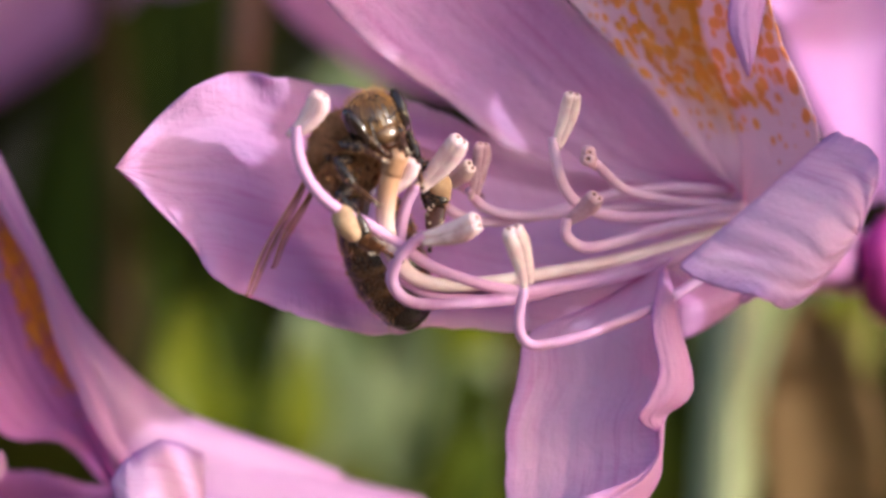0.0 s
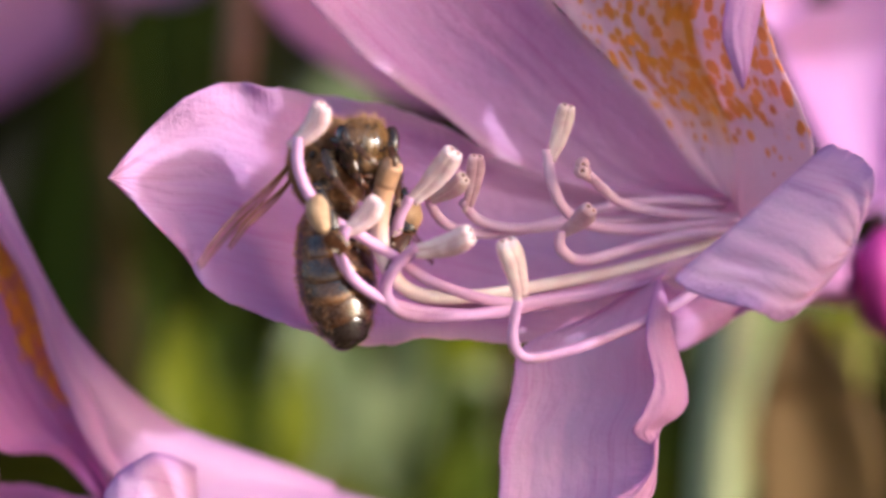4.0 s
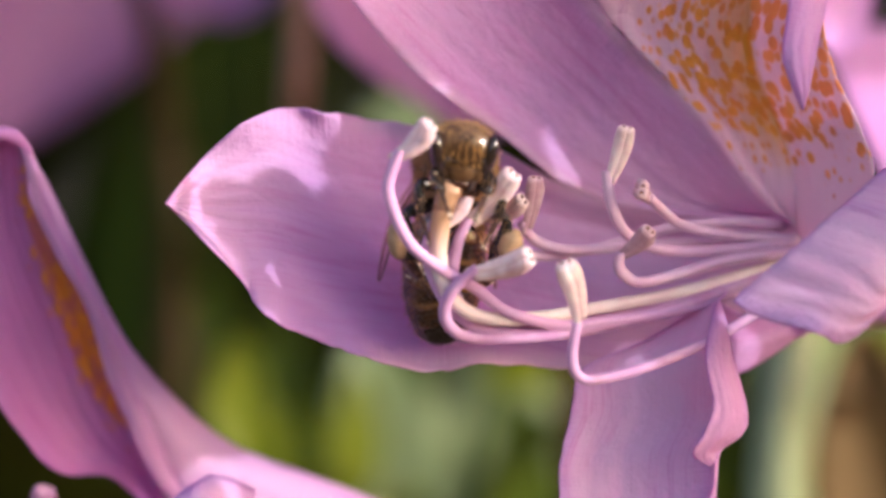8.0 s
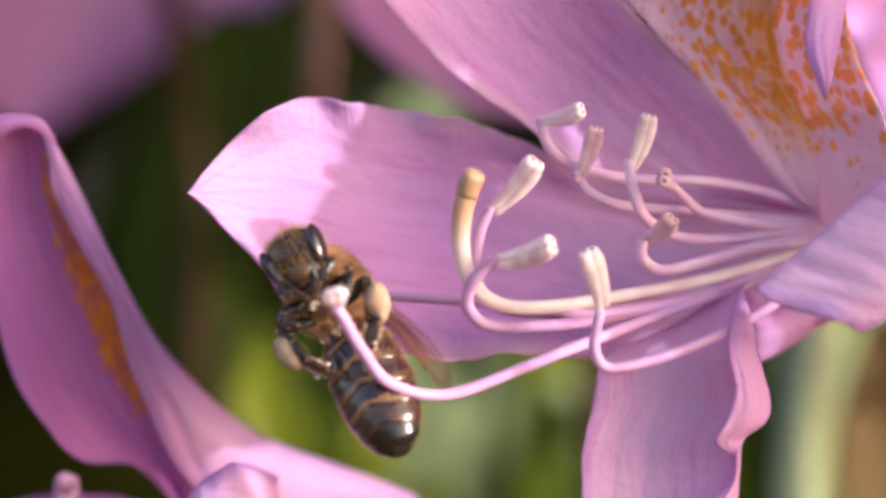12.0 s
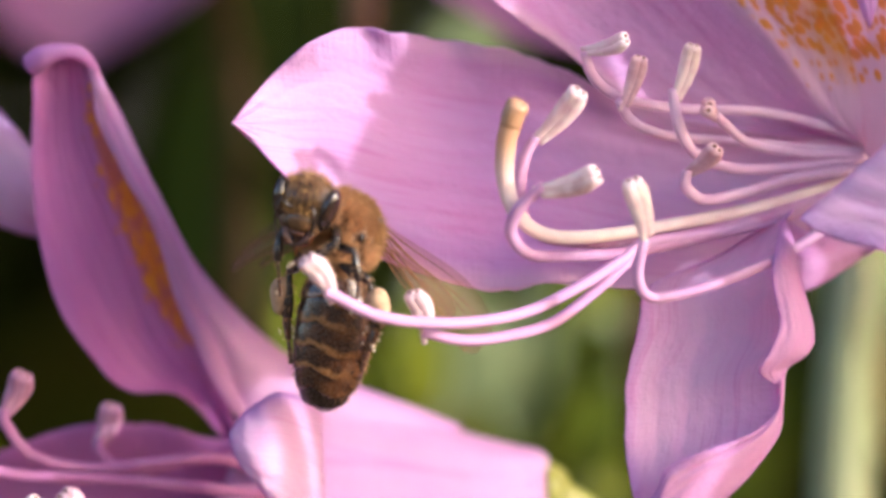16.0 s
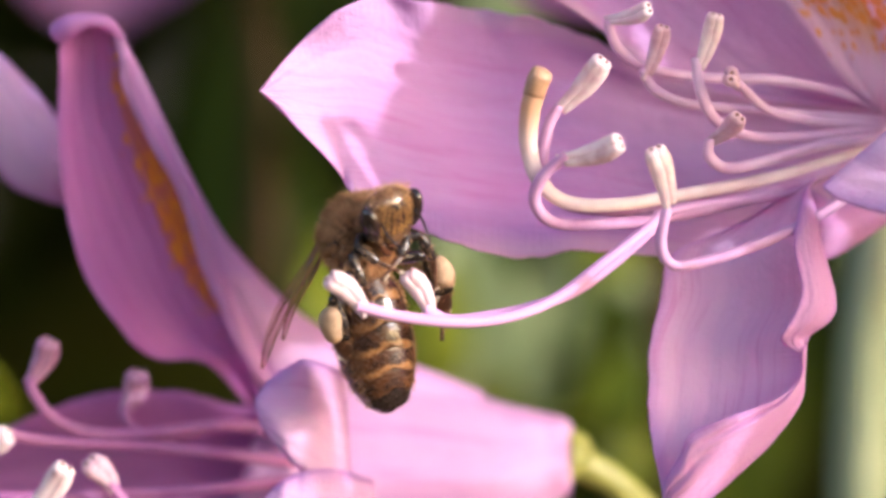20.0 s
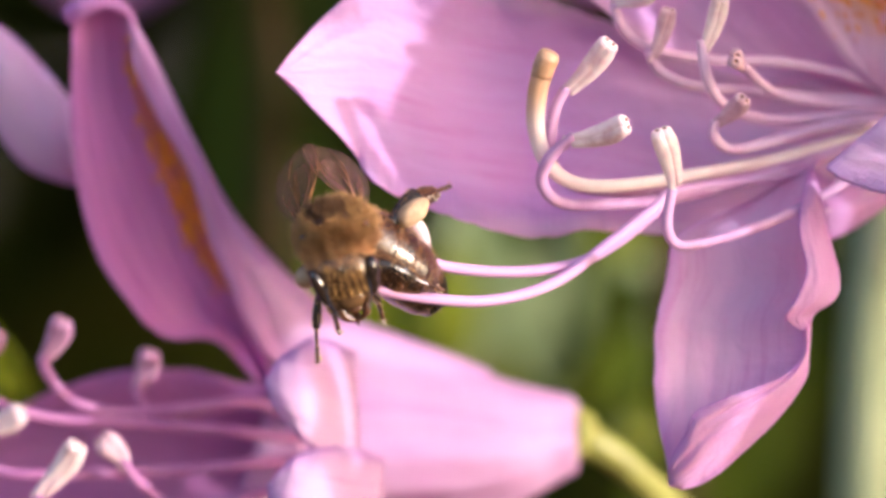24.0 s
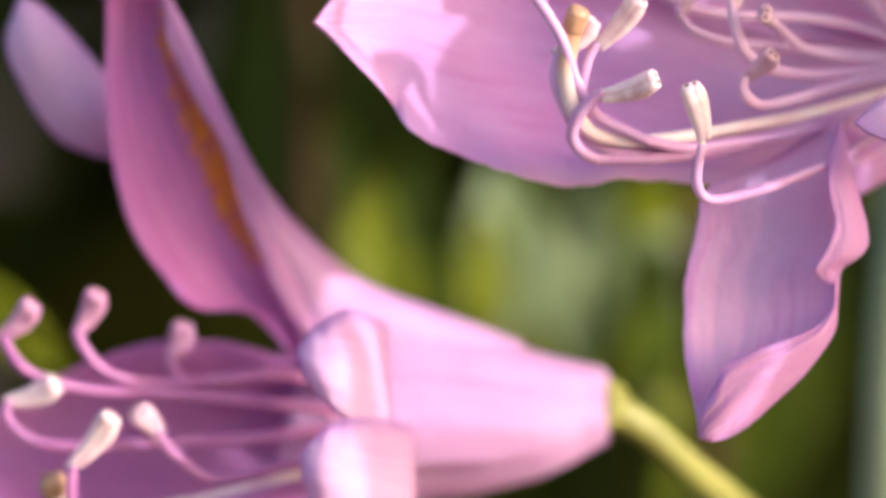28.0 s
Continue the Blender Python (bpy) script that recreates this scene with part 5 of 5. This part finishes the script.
# long stamens: the shapes that they take, from the throat to the anther's tip
BASE = [(1440, 475, 8), (1250, 545, 4.5), (1050, 580, 1.5)]
BEND_A = {
    "curl": BASE + [(900, 545, -0.6), (814, 492, -1.8), (754, 454, -2.6), (704, 429, -3.2), (662, 386, -3.6), (640, 334, -3.8), (638, 290, -4), (692, 214, -4.6)],
    "hook": BASE + [(930, 560, -0.4), (860, 512, -1.4), (800, 478, -2.2), (752, 440, -2.8), (722, 388, -3.2), (708, 330, -3.6), (728, 272, -4), (806, 196, -4.8)],
    "chest": BASE + [(977, 588, 0), (868, 630, -1), (792, 640, -2), (705, 610, -3.4), (663, 554, -4.6), (628, 492, -5.2), (610, 454, -5.4), (616, 426, -5.6), (692, 418, -6.4)],
    "breast": BASE + [(960, 602, 0), (860, 636, -1), (759, 648, -2), (680, 636, -3), (634, 602, -4), (630, 562, -4.8), (664, 524, -6)],
    "cheek": BASE[:2] + [(1013, 634, 0), (913, 674, -1), (773, 724, -2), (671, 704, -3.4), (621, 644, -4.6), (591, 594, -5.4), (575, 569, -5.6), (566, 544, -8.4)],
    "hang": BASE + [(1010, 606, 0.8), (930, 662, -0.2), (848, 713, -1), (770, 740, -1.8), (680, 748, -2.6), (570, 738, -3.4), (490, 712, -4), (415, 660, -4.8)],
    "chin": BASE + [(1000, 600, 0.6), (920, 630, -0.2), (840, 650, -1), (760, 656, -1.8), (690, 646, -2.6), (620, 618, -3.4), (564, 560, -4), (516, 464, -4.8)],
    "held": BASE + [(1010, 604, 0.8), (930, 648, -0.2), (848, 678, -1), (760, 690, -1.8), (670, 680, -2.6), (580, 652, -3.4), (490, 610, -4), (460, 522, -4.8)],
    "low": BASE + [(1010, 606, 0.8), (930, 656, -0.2), (848, 697, -1), (770, 716, -1.8), (680, 722, -2.6), (575, 710, -3.4), (484, 668, -4), (442, 606, -4.8)],
    "droop": BASE + [(1010, 610, 0.8), (930, 672, -0.2), (848, 734, -1), (770, 766, -1.8), (680, 778, -2.6), (570, 768, -3.4), (495, 750, -4), (412, 672, -4.8)],
    "spring": BASE + [(960, 572, -0.2), (900, 548, -1), (850, 520, -1.4), (815, 460, -1.8), (794, 396, -2.4), (770, 350, -2.8), (740, 305, -3), (724, 268, -3.2), (760, 190, -3.6)]}
BEND_B = {
    "behind": BASE + [(960, 596, 0.8), (880, 588, 0.2), (830, 560, -0.6), (795, 512, -1.2), (776, 450, -1.6), (790, 398, -1.8), (842, 352, -1.6)],
    "curl": BASE + [(960, 600, 0.4), (860, 592, -0.8), (790, 572, -1.8), (740, 540, -2.6), (716, 495, -3.2), (728, 455, -3.4), (786, 404, -3.6)],
    "chest": BASE + [(977, 580, 0), (868, 616, -1), (792, 624, -2), (718, 609, -3.4), (678, 580, -4.4), (672, 542, -5), (722, 469, -6)],
    "reach": BASE + [(950, 572, 1.0), (850, 560, 1.4), (760, 553, 2.0), (690, 549, 2.6), (650, 546, 3), (575, 530, 3.4)],
    "hang": BASE + [(1010, 618, 1), (948, 673, 0.6), (880, 722, 0), (798, 745, -0.6), (720, 752, -1.2), (655, 738, -1.6), (632, 664, -2.2)],
    "slack": BASE + [(1010, 618, 1), (948, 673, 0.6), (880, 722, 0), (798, 752, -0.6), (720, 768, -1.2), (655, 774, -1.6), (616, 756, -1.9), (568, 670, -2.4)],
    "grip": BASE + [(1010, 618, 1), (948, 668, 0.6), (880, 706, 0), (798, 722, -0.6), (720, 724, -1.2), (640, 716, -1.8), (590, 702, -2.2), (560, 612, -2.8)],
    "lift": BASE + [(1000, 606, 1), (920, 650, 0.6), (840, 678, 0.2), (750, 692, -0.2), (670, 680, -0.8), (610, 640, -1.2), (590, 560, -1.8)]}
SWING_A = [(0, "curl"), (3.5, "curl"), (5.5, "hook"), (8.6, "hook"), (9.0, "chest"), (10.3, "chest"), (10.8, "breast"), (11.3, "breast"), (12.0, "cheek"), (12.5, "chin"), (14.4, "held"), (15.3, "held"), (16, "low"), (17, "hang"), (18.8, "hang"), (19.6, "droop"), (25.5, "droop"), (26.1, "hang"), (26.25, "spring"), (26.4, "hook"), (26.55, "spring"), (28, "spring")]
SWING_B = [(0, "behind"), (1.2, "behind"), (2, "curl"), (3.5, "curl"), (5.5, "behind"), (8.7, "behind"), (9.1, "chest"), (10.3, "chest"), (10.9, "reach"), (12.5, "reach"), (14.3, "hang"), (18.8, "hang"), (19.6, "slack"), (22.3, "slack"), (23.4, "grip"), (25.6, "grip"), (25.8, "lift"), (26.1, "lift"), (26.3, "behind"), (28, "behind")]
GIVE = [(0, 0.1, 0.1), (3.5, 0.1, 0.2), (8, 0, 0), (19, 0, -0.1), (21, 0.35, 0.0), (23.5, 0.45, 0), (26, 0.6, -0.2), (26.5, 0.9, 0.3), (28, 0.75, 0.3)]
SWAY = [(0, 0, 0), (25.7, 0, 0), (26.1, 0.1, 0.3), (26.4, 0, 1.2), (26.7, 0, 0.9), (27, 0, 1.0), (28, 0, 1.0)]


def motions():
    walk(bee, [(r[0], bee_pose(*r[1:])) for r in BEE])
    walk(head, [(t, Matrix.Translation(Vector((x, y, z)) * MM) @ pose(0, 0, 0, n, 0, 0) @ pose(0, 0, 0, 0, 0, s)) for t, s, n, x, y, z in HEAD])
    for s, an, at in ANTENNAE:
        walk(an, [(t, Matrix.Translation(at) @ pose(0, 0, 0, n, 0, 0)) for t, n in ((0, 0), (17.4, 0), (17.9, 50), (18.2, 50), (18.7, 0), (19.6, 0), (20, 75), (21.5, 80), (22.5, 60), (23.5, 70), (28, 70))])
    walk(main_flower, [(t, Matrix.Translation(MAIN + Vector((x * MM, 0, z * MM)))) for t, x, z in SWAY])
    walk(landing, [(t, pose(x * MM, 0, z * MM)) for t, x, z in GIVE])
    for (pieces, anther, total, n), shapes, rows in ((LONG_A, BEND_A, SWING_A), (LONG_B, BEND_B, SWING_B)):
        poses = {}
        for key, pts in shapes.items():
            c = [p - MAIN for p in chain_points(pts[:-1], total, n)]
            poses[key] = [aligned(c[k], c[k + 1]) for k in range(n)] + [aligned(c[n], P(*pts[-1]) - MAIN)]
        walk(pieces[0], [(t, poses[key][0]) for t, key in rows])
        for k, ob in enumerate(pieces[1:] + [anther]):
            walk(ob, [(t, poses[key][0].inverted() @ poses[key][k + 1]) for t, key in rows])
    for kind, s, lg, hip, tibia, foot in limbs:
        _, lf, lt, ls = HIPS[kind]
        rows = []
        for t, key in STRIDE:
            ways = [Vector((x * s, y, z)).normalized() for x, y, z in STANCE[key].get(kind + ("_tucked" if s > 0 else ""), STANCE[key][kind])]
            knee = hip + ways[0] * lf * MM
            ankle = knee + ways[1] * lt * MM
            m = bone(hip, ways[0])
            rows.append((t, m, m.inverted() @ bone(knee, ways[1]), m.inverted() @ bone(ankle, ways[2])))
        walk(lg, [(r[0], r[1]) for r in rows])
        for ob in tibia:
            walk(ob, [(r[0], r[2]) for r in rows])
        for ob in foot:
            walk(ob, [(r[0], r[3]) for r in rows])
    for ob, drop, slip in ((far_a, 17, -0.9), (far_b, 9, -1.4)):
        at = ob.location.copy()
        walk(ob, [(t, pose(at.x + k * slip * MM, at.y, at.z, 0, -drop * k, 0)) for t, k in ((0, 1), (8.75, 1), (8.9, 0.3), (9.05, -0.15), (9.3, 0), (28, 0))])
    for kind, s, wg, at in WINGS:
        rows = [(0, 48, 90 + 38 * s, 0), (7.2, 48, 90 + 38 * s, 0), (8, 12, 90, 0), (9.2, 8, 84, 0), (12.5, 8, 80, 0), (15, 10, 70, 0), (16.5, 64, 62, 0), (18.2, 64, 62, 0), (19, 12, 70, 0), (20, 30, 90 + 20 * s, 0), (21, 18, 90 + 44 * s, 0), (21.5, 18, 90 + 44 * s, 0), (22.5, 12, 45, 0), (23.5, -10, -25, 4), (25.5, -10, -25, 4), (25.8, 60, 10, 0), (25.9, 75, -25, 0), (26.0, 80, 30, 0), (26.1, 80, -25, 0), (26.2, 80, 30, 0), (26.3, 80, -25, 0), (26.4, 80, 30, 0), (26.6, 75, 0, 0), (28, 75, 0, 0)]
        walk(wg, [(t, Matrix.Translation(at) @ pose(0, 0, 0, -0.35 * c, 0, 0) @ pose(0, 0, 0, 0, 0, s * a + c) @ pose(0, 0, 0, 0, -s * b, 0)) for t, a, b, c in rows])
    walk(abdomen, [(t, Matrix.Translation(WAIST) @ pose(0, 0, 0, n, y, 0) @ pose(0, 0, 0, 0, 0, s)) for t, s, n, y in BEND])


motions()
